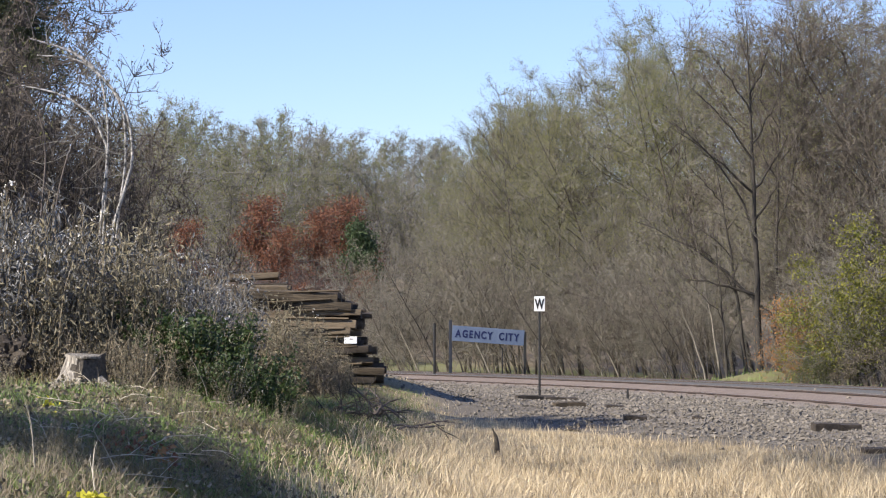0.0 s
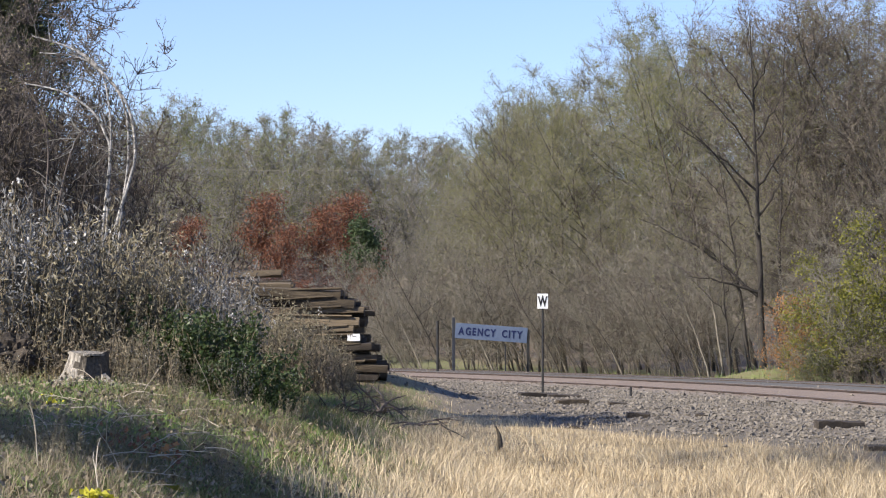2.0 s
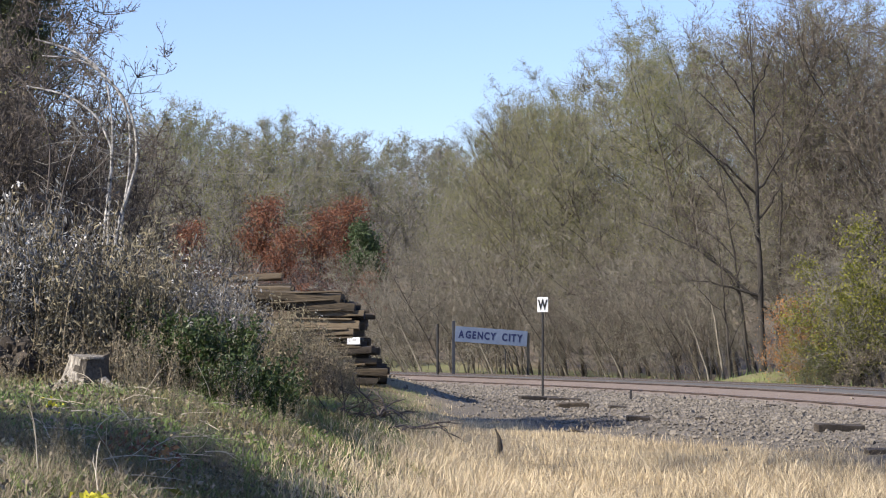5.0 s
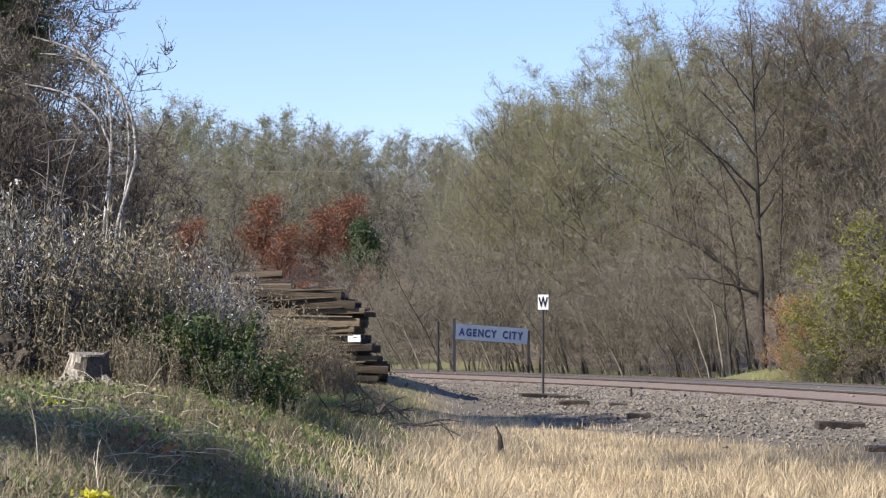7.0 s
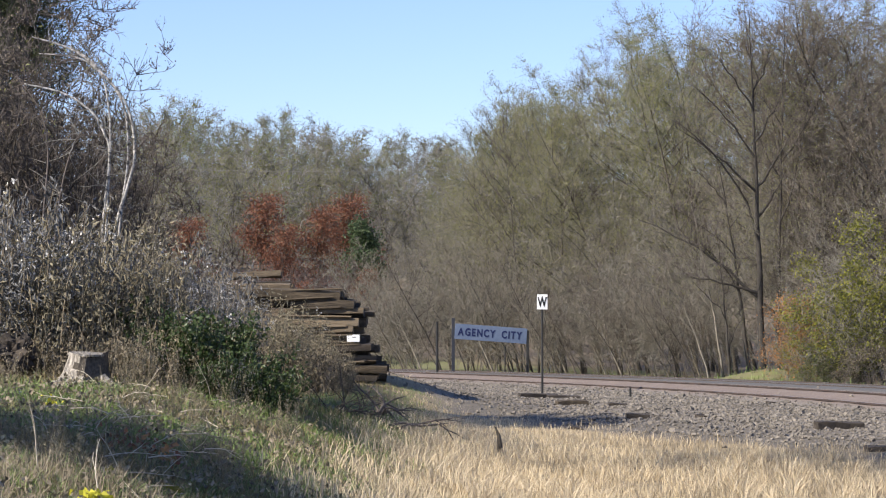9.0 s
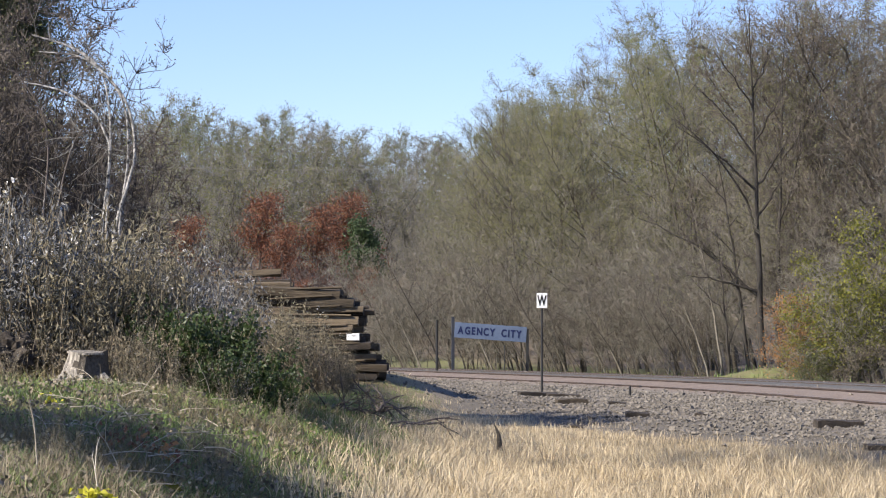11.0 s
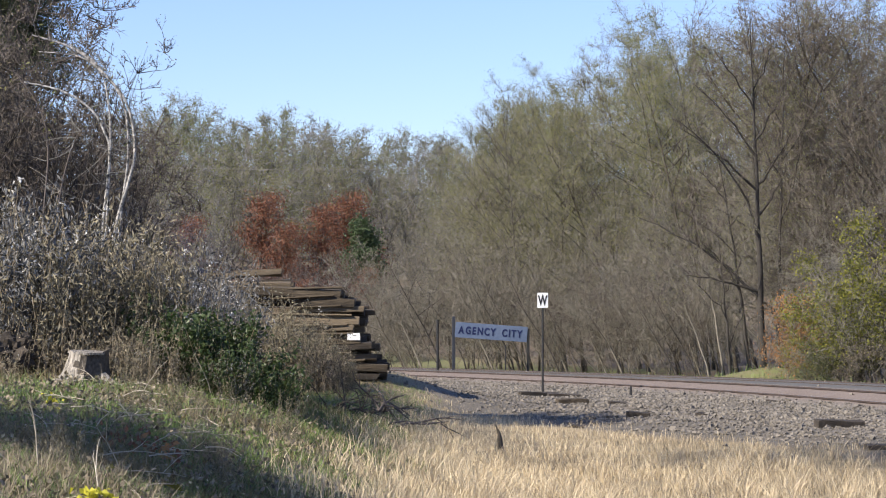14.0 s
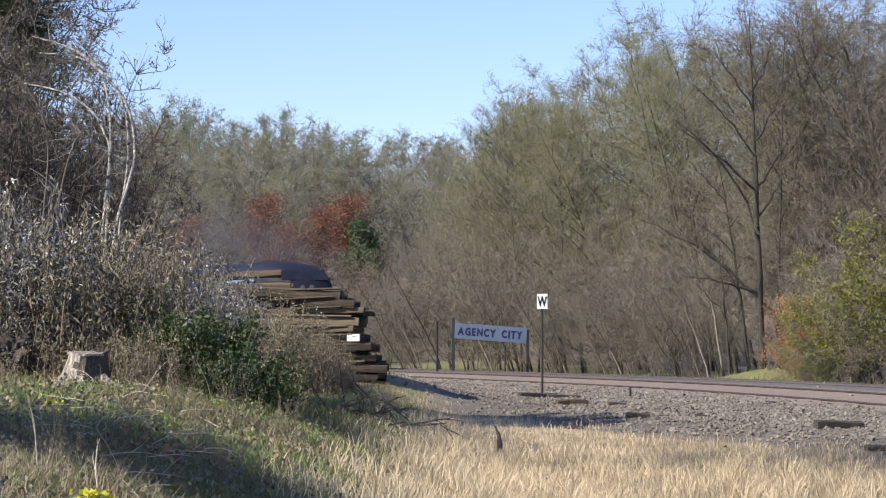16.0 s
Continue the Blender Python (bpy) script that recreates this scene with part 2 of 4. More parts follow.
def box(bm, size, m=Matrix(), bevel=0.0):
    r = bmesh.ops.create_cube(bm, size=1.0, matrix=m @ Matrix.Diagonal((*size, 1)))
    if bevel:
        edges = list({e for v in r["verts"] for e in v.link_edges})
        bmesh.ops.bevel(bm, geom=edges, offset=bevel, segments=2, affect="EDGES", profile=0.6)
    return bm


def rod(bm, r0, r1, length, m=Matrix(), sides=10):
    bmesh.ops.create_cone(bm, cap_ends=True, segments=sides, radius1=r0, radius2=r1, depth=length, matrix=m @ Matrix.Translation((0, 0, length / 2)))
    return bm


def tubes(p0, p1, r0, r1, sides=3):
    """Tapered tubes, all at once: vertices and quads."""
    p0, p1 = np.asarray(p0, float), np.asarray(p1, float)
    r0, r1 = np.asarray(r0, float), np.asarray(r1, float)
    d = p1 - p0
    d = d / np.maximum(np.linalg.norm(d, axis=1, keepdims=True), 1e-9)
    ref = np.where(np.abs(d[:, 2:3]) < 0.9, [[0, 0, 1.0]], [[1.0, 0, 0]])
    a = np.cross(d, ref)
    a /= np.linalg.norm(a, axis=1, keepdims=True)
    b = np.cross(d, a)
    ang = np.arange(sides) * 2 * math.pi / sides
    ring = np.cos(ang)[None, :, None] * a[:, None] + np.sin(ang)[None, :, None] * b[:, None]
    lo = p0[:, None] + ring * r0[:, None, None]
    hi = p1[:, None] + ring * r1[:, None, None]
    verts = np.concatenate([lo, hi], axis=1).reshape(-1, 3)
    k = np.arange(sides)
    quad = np.stack([k, (k + 1) % sides, (k + 1) % sides + sides, k + sides], axis=1)
    faces = (np.arange(len(p0)) * 2 * sides)[:, None, None] + quad[None]
    return verts, faces.reshape(-1, 4)


def slivers(rng, segs, per, width):
    """Thin twiglets along twigs, one narrow triangle each."""
    p0, p1 = np.array([s[0] for s in segs]), np.array([s[1] for s in segs])
    d = p1 - p0
    ln = np.linalg.norm(d, axis=1, keepdims=True)
    n = len(p0)
    rows = [(p0, d * 1.25)]
    for _ in range(per):
        e = d / ln + rng.normal(size=(n, 3)) * 0.55 + np.array([0, 0, 0.25])
        e *= ln * rng.uniform(0.5, 1.1, (n, 1)) / np.linalg.norm(e, axis=1, keepdims=True)
        rows.append((p0 + d * rng.random((n, 1)), e))
    a = np.concatenate([r[0] for r in rows])
    e = np.concatenate([r[1] for r in rows])
    side = np.cross(e, rng.normal(size=e.shape))
    side *= width / np.maximum(np.linalg.norm(side, axis=1, keepdims=True), 1e-9)
    verts = np.stack([a - side, a + side, a + e], axis=1).reshape(-1, 3)
    return verts, np.arange(len(verts)).reshape(-1, 3)


def leaves(rng, at, size, droop=0.0, fold=True, wide=0.34):
    """Folded leaves of two triangles each."""
    n = len(at)
    d = rng.normal(size=(n, 3))
    d[:, 2] -= droop
    d /= np.linalg.norm(d, axis=1, keepdims=True)
    s = np.cross(d, rng.normal(size=(n, 3)))
    s /= np.maximum(np.linalg.norm(s, axis=1, keepdims=True), 1e-6)
    up = np.cross(d, s)
    w = (size * rng.uniform(0.6, 1.3, n))[:, None]
    verts = np.stack([at, at + d * w * 0.5 + s * w * wide + up * w * 0.12, at + d * w, at + d * w * 0.5 - s * w * wide + up * w * 0.12], axis=1).reshape(-1, 3)
    if not fold:
        return verts.reshape(-1, 4, 3)[:, [0, 1, 2]].reshape(-1, 3), np.arange(3 * n).reshape(-1, 3)
    i = np.arange(n)[:, None] * 4
    faces = np.concatenate([i + [[0, 1, 2]], i + [[0, 2, 3]]])
    return verts, faces


def join(*pieces):
    verts, faces, slots, base = [], [], [], 0
    for slot, (v, f) in enumerate(pieces):
        if len(v) == 0:
            continue
        verts.append(v)
        faces += (np.asarray(f) + base).tolist()
        slots += [slot] * len(f)
        base += len(v)
    return np.concatenate(verts), faces, slots


def grow(rng, height, spread, limbs, boughs, twigs, lean=(0, 0), bare=0.25, thick=0.014, rise=0.55, twig_r=0.008, trunks=1):
    """A branching tree: segments of trunk and limbs, segments of twigs, and the twig points where leaves sit."""
    wood, fine, tips = [], [], []
    bias = np.array([lean[0], lean[1], 0.0])

    def shoot(p, d, length, r, n, into, up, taper=0.35, wander=0.16):
        pts = [(p.copy(), r)]
        for i in range(n):
            d = d + rng.normal(size=3) * wander + np.array([0, 0, up]) * 0.12 + bias * 0.06
            d = d / np.linalg.norm(d)
            q = p + d * length / n
            r1 = r * (1 - (1 - taper) * (i + 1) / n) if i < n - 1 else r * taper
            into.append((p, q, pts[-1][1], r1))
            pts.append((q.copy(), r1))
            p = q
        return pts

    for k in range(trunks):
        d0 = np.array([0, 0, 1.0]) + bias * 0.35 + rng.normal(size=3) * (0.04 if trunks == 1 else 0.22)
        h = height * (1 if k == 0 else rng.uniform(0.7, 0.95))
        root = np.array([*(rng.normal(size=2) * (0.0 if trunks == 1 else 0.12)), -0.15])
        trunk = shoot(root, d0, h * 0.92, height * thick / math.sqrt(trunks), 8, wood, 0.25, 0.12, 0.08)
        for j in range(limbs // trunks):
            f = bare + (0.98 - bare) * (j + rng.random()) / (limbs // trunks)
            i = min(int(f * 8), 7)
            g = f * 8 - i
            p = trunk[i][0] * (1 - g) + trunk[i + 1][0] * g
            r = trunk[i][1] * 0.5
            a = rng.uniform(0, 2 * math.pi)
            out = np.array([math.cos(a), math.sin(a), rise + 0.5 * f]) + bias * 0.4
            ln = spread * (1.1 - 0.62 * f) * rng.uniform(0.7, 1.15)
            limb = shoot(p, out / np.linalg.norm(out), ln, r, 3, wood, 0.5)
            for _ in range(boughs):
                c = rng.integers(1, 4)
                q, rr = limb[c]
                e = np.array([math.cos(a), math.sin(a), 0.5]) * 0.6 + rng.normal(size=3) * 0.6 + bias * 0.3
                bough = shoot(q, e / np.linalg.norm(e), ln * rng.uniform(0.3, 0.55), max(rr * 0.6, twig_r * 1.5), 2, wood, 0.5)
                for _ in range(twigs):
                    c2 = rng.integers(0, 3)
                    e2 = e / np.linalg.norm(e) * 0.6 + rng.normal(size=3) * 0.6 + np.array([0, 0, 0.35])
                    tw = shoot(bough[c2][0], e2 / np.linalg.norm(e2), ln * rng.uniform(0.14, 0.3), twig_r, 2, fine, 0.4, 0.5)
                    tips += [tw[1][0], tw[2][0]]
    return wood, fine, np.array(tips)


def unzip(segs):
    return [np.array([s[i] for s in segs]) for i in range(4)]


def tree(rng, name, label, category, bark, twig_mat, leaf_mat, per_tip, leaf_size, spray=0, high=0.0, sides=4, fold=True, **kw):
    """A tree as a thing: trunk with limbs, and a crown of twigs and leaves."""
    wood, fine, tips = grow(rng, **kw)
    top = thing(name, label, category, group=name.replace("_", " ") + " stand")
    v, f = tubes(*unzip(wood), sides=sides)
    part("trunk", mesh_of("trunk", v, f, [bark], flat=False), None, top)
    n = int(len(tips) * per_tip)
    if high:
        tips = tips[tips[:, 2] > high * kw["height"] * rng.uniform(0.6, 1.4, len(tips))]
    pick = tips[rng.integers(0, len(tips), n)] + rng.normal(size=(n, 3)) * leaf_size * 1.6
    tv, tf = slivers(rng, fine, spray, kw["twig_r"]) if spray else tubes(*unzip(fine), sides=3)
    if n:
        vv, ff, ss = join((tv, tf), leaves(rng, pick, leaf_size, fold=fold))
        me = mesh_of("crown", vv, ff, [twig_mat, leaf_mat], ss)
    else:
        me = mesh_of("crown", tv, tf, [twig_mat])
    part("crown", me, None, top)
    return top


def plant(proto, x, y, size=1.0, turn=0.0, tall=1.0, sink=0.0):
    ob = copy_thing(proto, Matrix())
    ob.matrix_basis = pose(x, y, gz(x, y) - sink, 0, 0, turn) @ Matrix.Diagonal((size, size, size * tall, 1))
    return ob


def plant_by_crown(proto, x, y, size):
    """Plants so that the crown, not the crooked trunk's foot, stands over the place."""
    crown = next(o for o in proto.children if o.name.startswith("crown"))
    co = np.empty(len(crown.data.vertices) * 3, dtype=np.float32)
    crown.data.vertices.foreach_get("co", co)
    off = co.reshape(-1, 3).mean(axis=0) * size
    return plant(proto, x - float(off[0]), y - float(off[1]), size)


def drop_proto(proto):
    for o in (*proto.children_recursive, proto):
        bpy.data.objects.remove(o)


# ---- ground ----
def build_ground():
    near = np.arange(-14, 22.01, 0.4)
    far = 22 * 1.13 ** np.arange(1, 42)
    xs = np.concatenate([-14 - (far[::-1] - 22), near, far])
    ys = np.concatenate([-60 * 1.25 ** np.arange(14, 0, -1), np.arange(-60, 8, 4), np.arange(8, 120, 0.6), 120 * 1.045 ** np.arange(0, 80)])
    gx, gy = np.meshgrid(xs, ys)
    z = ground_z(gx, gy)
    u, v, w = to_track(gx, gy)
    verts = np.stack([gx, gy, z], axis=-1).reshape(-1, 3)
    nx, ny = len(xs), len(ys)
    i = (np.arange(ny - 1)[:, None] * nx + np.arange(nx - 1)).reshape(-1, 1)
    me = mesh_of("ground", verts, i + np.array([[0, 1, nx + 1, nx]]), [GROUND], flat=False)
    edge = v + 0.5 * wavy(gx, gy, 1.1, 0.3)
    slope = smooth(-gx, 0.1, 1.5)
    masks = {
        "gravel": smooth(edge, 17.0, 18.0) * (1 - smooth(w, 6.6, 7.6)) * np.maximum(smooth(gx + 0.3 * wavy(gx, gy, 1.5, 0.2), -1.2, 0.4), smooth(w, -4.5, -2)),
        "soil": smooth(edge, 16.6, 17.6) * (1 - smooth(edge, 19.0, 21.5)) * smooth(gx, -1.0, 1.0),
        "dry": smooth(edge, 6, 7) * (1 - smooth(-gx + 0.25 * wavy(gx, gy, 2.0, 1.0), 0.2, 1.3) * (1 - 0.5 * smooth(gy, 45, 60))),
        "bed": smooth(w, -0.5, 0.1) * (1 - smooth(w, 2.0, 2.6)),
        "far_bed": smooth(w, 2.5, 3.1) * (1 - smooth(w, 6.8, 7.4)),
        "verge": smooth(w, 6.8, 7.8) * (1 - smooth(w - 14 * smooth(u, 110, 122), 12.5, 15)),
        "litter": np.maximum(smooth(w - 14 * smooth(u, 110, 122), 12.5, 15), smooth(gy, 165, 185)),
    }
    for key, val in masks.items():
        at = me.attributes.new(key, "FLOAT", "POINT")
        at.data.foreach_set("value", val.reshape(-1).astype(np.float32))
    tagged(new("ground", me), "grassy bank, dry grass, gravel and low wooded hills", "ground", kind="structure")


def rail_mesh(w, lift):
    us = np.arange(18, 200, 1.5)
    x, y = on_track(us, w)
    z = ground_z(x, y) * 0 + lift
    prof = [(-0.07, -0.17), (-0.07, -0.15), (-0.012, -0.13), (-0.012, -0.045), (-0.036, -0.035), (-0.036, 0.0), (0.036, 0.0), (0.036, -0.035), (0.012, -0.045), (0.012, -0.13), (0.07, -0.15), (0.07, -0.17)]
    k = len(prof)
    verts, faces, slots = [], [], []
    for i in range(len(us)):
        for a, b in prof:
            verts.append((x[i] + 0.954 * a, y[i] + 0.3 * a, z[i] + b))
        if i:
            for j in range(k):
                n = (j + 1) % k
                faces.append((i * k - k + j, i * k - k + n, i * k + n, i * k + j))
                slots.append(1 if j == 5 else 0)
    return mesh_of("rail", verts, faces, [RAIL, RAIL_TOP], slots)


def build_tracks():
    bm = box(bmesh.new(), (2.6, 0.23, 0.18), bevel=0.012)
    sleeper = bpy.data.meshes.new("sleeper")
    bm.to_mesh(sleeper)
    bm.free()
    sleeper.materials.append(TIE_OLD)
    for start in (0.0, 4.4):
        track = thing("railway_track", "rusty steel rails on wooden ties in stone ballast", "railway track", kind="structure", group="tracks")
        base = 0.34 + 0.025 * start
        part("rail", rail_mesh(start, base), None, track)
        part("rail", rail_mesh(start + 1.5, base + (0.0 if start else 0.13)), None, track)
        for i in range(150):
            u = 22 + 0.6 * i
            x, y = on_track(u, start + 0.75)
            ob = part("sleeper", sleeper, None, track)
            ob.matrix_basis = pose(float(x), float(y), base - 0.135 - (0.065 if start else 0.0), 0, 0 if start else -5, 17.5)


# ---- trees beyond the track ----
def crest(a):
    """Slope at which the top of the near wood stands over the eye, by bearing x / y."""
    return np.interp(a, [-0.036, -0.0324, -0.0234, -0.0144, 0.0103, 0.0193, 0.0396, 0.0688, 0.0846, 0.105, 0.13, 0.18],
                     [0.0, 0.019, 0.046, 0.060, 0.077, 0.100, 0.116, 0.124, 0.134, 0.135, 0.139, 0.155])


def curved(start, side, length, rise0, rise1, depth, n=7):
    """Points of a limb that leaves at one slope and ends at another, in degrees."""
    pts = [np.array(start, float)]
    for k in range(n):
        r = math.radians(rise0 + (rise1 - rise0) * k / (n - 1))
        pts.append(pts[-1] + np.array([side * math.cos(r), depth, math.sin(r)]) * length / n)
    return pts


def build_dark_tree(rng, label, x, y, height, radius, lean, limbs, twigs=18, bark=None, high=0.5):
    """A tall bare tree with single limbs that can be told apart."""
    bark = bark or BARK_BLACK
    top = thing("bare_tall_tree", label, "tree", (x, y, gz(x, y)), group="tall bare trees")
    n = 14
    way = [np.array([lean * (k / n) ** 1.3 + 0.022 * math.sin(1.9 * k + x), 0.04 * math.sin(1.3 * k), -0.2 + height * k / n]) for k in range(n + 1)]
    trunk = part("trunk", mesh_of("trunk", *pipe(way, [radius * (1.25 if k == 0 else 1 - 0.93 * (k / n) ** 0.75) for k in range(n + 1)], 8), [bark], flat=False), None, top)
    every = []
    for h, side, length, r0, r1 in limbs:
        f = min(h / height * n, n - 1)
        k = int(f)
        start = way[k] + (way[k + 1] - way[k]) * (f - k)
        pts = curved(start, side, length, r0, r1, rng.uniform(-0.35, 0.35))
        pts = [p + rng.normal(size=3) * 0.035 * (i > 0) for i, p in enumerate(pts)]
        r = radius * (0.44 - 0.26 * h / height)
        part("limb", mesh_of("limb", *pipe(pts, [r * (1 - 0.78 * i / 7) for i in range(8)], 6), [bark], flat=False), None, trunk)
        every.append((pts, length))
    every.append((way[5:], height * 0.45))
    wood, fine = [], []
    for pts, length in every:
        for _ in range(twigs):
            i = rng.integers(1, len(pts) - 1)
            g = rng.random()
            p = pts[i] * (1 - g) + pts[i + 1] * g
            d = pts[i + 1] - pts[i]
            d = d / np.linalg.norm(d) + rng.normal(size=3) * 0.5 + np.array([0, 0, 0.45])
            ln = length * rng.uniform(0.12, 0.3)
            r = 0.009
            for _ in range(3):
                d /= np.linalg.norm(d)
                q = p + d * ln / 3
                wood.append((p, q, r, r * 0.7))
                for _ in range(3):
                    e = d + rng.normal(size=3) * 0.6
                    fine.append((q, q + e / np.linalg.norm(e) * ln * rng.uniform(0.2, 0.45), 0.006, 0.003))
                p, r = q, r * 0.7
                d = d + rng.normal(size=3) * 0.22 + np.array([0, 0, 0.1])
    tips = np.array([f[1] for f in fine])
    tips = tips[tips[:, 2] > high * height]
    pick = tips[rng.integers(0, len(tips), len(tips))] + rng.normal(size=(len(tips), 3)) * 0.1
    vv, ff, ss = join(tubes(*unzip(wood), sides=3), slivers(rng, fine, 2, 0.006), leaves(rng, pick, 0.06, fold=False))
    part("crown", mesh_of("crown", vv, ff, [bark, TWIG_DARK, LEAF_OLIVE], ss), None, top)


def build_woods():
    rng = np.random.default_rng(4)
    kw = dict(fold=False, spray=3, height=14, spread=4.6, limbs=24, boughs=6, twigs=8, bare=0.14, thick=0.0075, twig_r=0.0065)
    olive = [tree(rng, "tree", "half-bare autumn tree with thin olive foliage beside the railway", "tree", BARK, TWIG_GREY if k else TWIG, LEAF_OLIVE, 8.0, 0.064, high=0.3, lean=(-0.5, -0.15), **kw) for k in range(2)]
    lime = tree(rng, "tree", "autumn tree with pale yellow-green foliage beside the railway", "tree", BARK, TWIG_GREY, LEAF_LIME, 7.0, 0.064, high=0.3, lean=(-0.4, -0.15), **kw)
    thin = [tree(rng, "tree", "nearly leafless brown tree with fine ascending twigs", "tree", BARK, TWIG if k else TWIG_GREY, LEAF_OLIVE if k else LEAF_BROWN, 1.6, 0.07, high=0.3, lean=(-0.5, -0.1), **kw) for k in range(2)]
    brown = [tree(rng, "tree", "dark brown nearly leafless tree at the wood's edge", "tree", BARK, TWIG_BROWN, LEAF_OLIVE if k else LEAF_BROWN, 1.4, 0.07, high=0.2, lean=(-0.35, -0.1), **kw) for k in range(2)]
    bare = [tree(rng, "bare_tree", "leafless grey-brown tree with fine ascending twigs", "tree", BARK_PALE if k else BARK, (TWIG_BROWN, TWIG_GREY, TWIG)[k], LEAF_OLIVE, 0.5, 0.07, fold=False, spray=4, high=0.5,
                 height=12, spread=4.2, limbs=22, boughs=6, twigs=7, lean=(-0.7, -0.1), bare=0.10, thick=0.0062, twig_r=0.006, trunks=2) for k in range(3)]
    low = [tree(rng, "bare_shrub", "leafless brown undergrowth shrub with many thin stems", "shrub", BARK if k else BARK_PALE, TWIG_BROWN if k else TWIG, LEAF_BROWN, 0.25, 0.05, fold=False, spray=3, sides=3,
                height=5.5, spread=2.6, limbs=20, boughs=5, twigs=7, lean=(-0.6, 0), bare=0.06, thick=0.007, twig_r=0.006, trunks=4) for k in range(2)]
    # undergrowth, then leaning bare trees, then the tall half-bare wood
    for i in range(38):
        u = 78 + i * 1.36 + rng.uniform(-0.8, 0.8)
        x, y = (float(c) for c in on_track(u, 12.0 + rng.uniform(-0.6, 1.5)))
        if abs(x - 12.4) < 2.3 and y < 100:
            continue
        if x / y < -0.034:
            continue
        plant(low[i % 2], x, y, rng.uniform(0.65, 1.05) * float(np.interp(x / y, [-0.034, -0.01], [0.55, 1])), rng.uniform(-40, 40), rng.uniform(0.9, 1.2))
    for i in range(36):
        u = 82 + i * 1.75 + rng.uniform(-0.9, 0.9)
        x, y = (float(c) for c in on_track(u, 15.0 + rng.uniform(-1, 1.5)))
        if x / y < -0.027:
            continue
        tall = 0.9 * min(1.7 + float(crest(x / y)) * 0.9 * y - gz(x, y), 9.8) * rng.uniform(0.8, 1.05)
        if tall > 1.5:
            plant(bare[i % 3], x, y, tall / 12, rng.uniform(-40, 40))
    for w, first, n, step in ((18.5, 76, 24, 3.0), (22.5, 78, 22, 3.4), (28, 82, 19, 3.9), (35, 90, 16, 4.4)):
        for i in range(n):
            x, y = (float(c) for c in on_track(first + i * step + rng.uniform(-1.4, 1.4), w + rng.uniform(-1.5, 1.5)))
            a = x / y - 0.022
            if not -0.031 < a < 0.22:
                continue
            tall = (1.7 + float(crest(a)) * y - gz(x, y)) * rng.uniform(0.88, 1.0)
            if tall < 3:
                continue
            roll = rng.random()
            if a > 0.125:
                kind = brown[i % 2] if roll < 0.8 else olive[1]
            elif a < -0.017:
                kind = thin[i % 2] if roll < 0.75 else olive[0]
            elif a < 0.006:
                kind = lime if roll < 0.55 else thin[0]
            else:
                kind = olive[i % 2] if roll < 0.72 else (lime if roll < 0.84 else thin[1])
            plant(kind, x, y, tall / 14.2, rng.uniform(-50, 50))
    for i in range(6):
        a = 0.138 + 0.011 * i
        y = 104 + rng.uniform(-5, 8)
        plant(brown[i % 2], a * y + 1.5, y, (1.7 + (float(crest(a)) + 0.006) * y - gz(a * y, y)) / 14.2, rng.uniform(-30, 30))
    young = [tree(rng, "young_tree", "slender bare young tree with a pale trunk at the wood's edge", "tree", (BARK, BARK_BLACK, BARK_PALE)[k], TWIG, LEAF_BROWN, 0.2, 0.05, fold=False, spray=3, sides=5,
                  height=7.5, spread=2.4, limbs=10, boughs=4, twigs=4, lean=(-0.9, 0), bare=0.3, thick=0.0068, rise=0.9, twig_r=0.006) for k in range(3)]
    for i in range(44):
        u = 80 + i * 1.1 + rng.uniform(-2.2, 2.2)
        x, y = (float(c) for c in on_track(u, 10.0 + 2.4 * rng.random()))
        if (abs(x - 12.4) < 2.2 and y < 100) or x / y < -0.028:
            continue
        plant(young[i % 3], x, y, rng.uniform(0.5, 1.0), rng.uniform(-30, 30))
    for p in olive + [lime] + thin + brown + bare + low + young:
        drop_proto(p)
    build_dark_tree(rng, "tall dark-barked tree with bare sweeping limbs at the wood's edge", 12.25, 96.5, 14.2, 0.17, -0.45,
                    [(3.2, -1, 5.6, 44, 24), (3.4, -1, 2.9, 20, 4), (5.3, -1, 5.8, 74, 34), (7.3, -1, 3.8, 42, 32), (7.5, 1, 2.6, 50, 66), (6.3, 1, 2.0, 50, 70), (8.6, -1, 3.4, 56, 40), (9.2, 1, 2.6, 55, 70), (10.4, -1, 2.6, 60, 48), (11.2, 1, 1.8, 60, 72)])
    build_dark_tree(rng, "slender dark tree leaning beside a taller one", 11.85, 97.3, 9.2, 0.10, -1.25,
                    [(3.6, -1, 2.6, 60, 40), (5.0, -1, 2.8, 48, 30), (6.1, 1, 1.4, 50, 66), (7.0, -1, 1.8, 55, 40)], 14)
    build_dark_tree(rng, "tall dark tree with two upright leaders", 13.3, 100.0, 14.5, 0.12, 0.35,
                    [(6.6, 1, 5.4, 70, 88), (8.3, -1, 2.6, 55, 70), (9.0, 1, 3.2, 52, 70), (10.4, -1, 2.2, 55, 70)], 20)
    build_dark_tree(rng, "pale slender trunk leaning out of the wood", 10.75, 96.5, 7.4, 0.062, -1.3,
                    [(2.6, -1, 2.4, 62, 40), (3.8, 1, 1.6, 60, 70), (4.8, -1, 2.0, 55, 40)], 10, BARK_PALE, 0.3)
    build_dark_tree(rng, "pale slender trunk leaning out of the wood", 10.2, 96.0, 5.2, 0.05, -2.0, [(2.0, -1, 1.9, 52, 36), (3.2, -1, 1.4, 45, 30)], 10, BARK_PALE, 0.3)
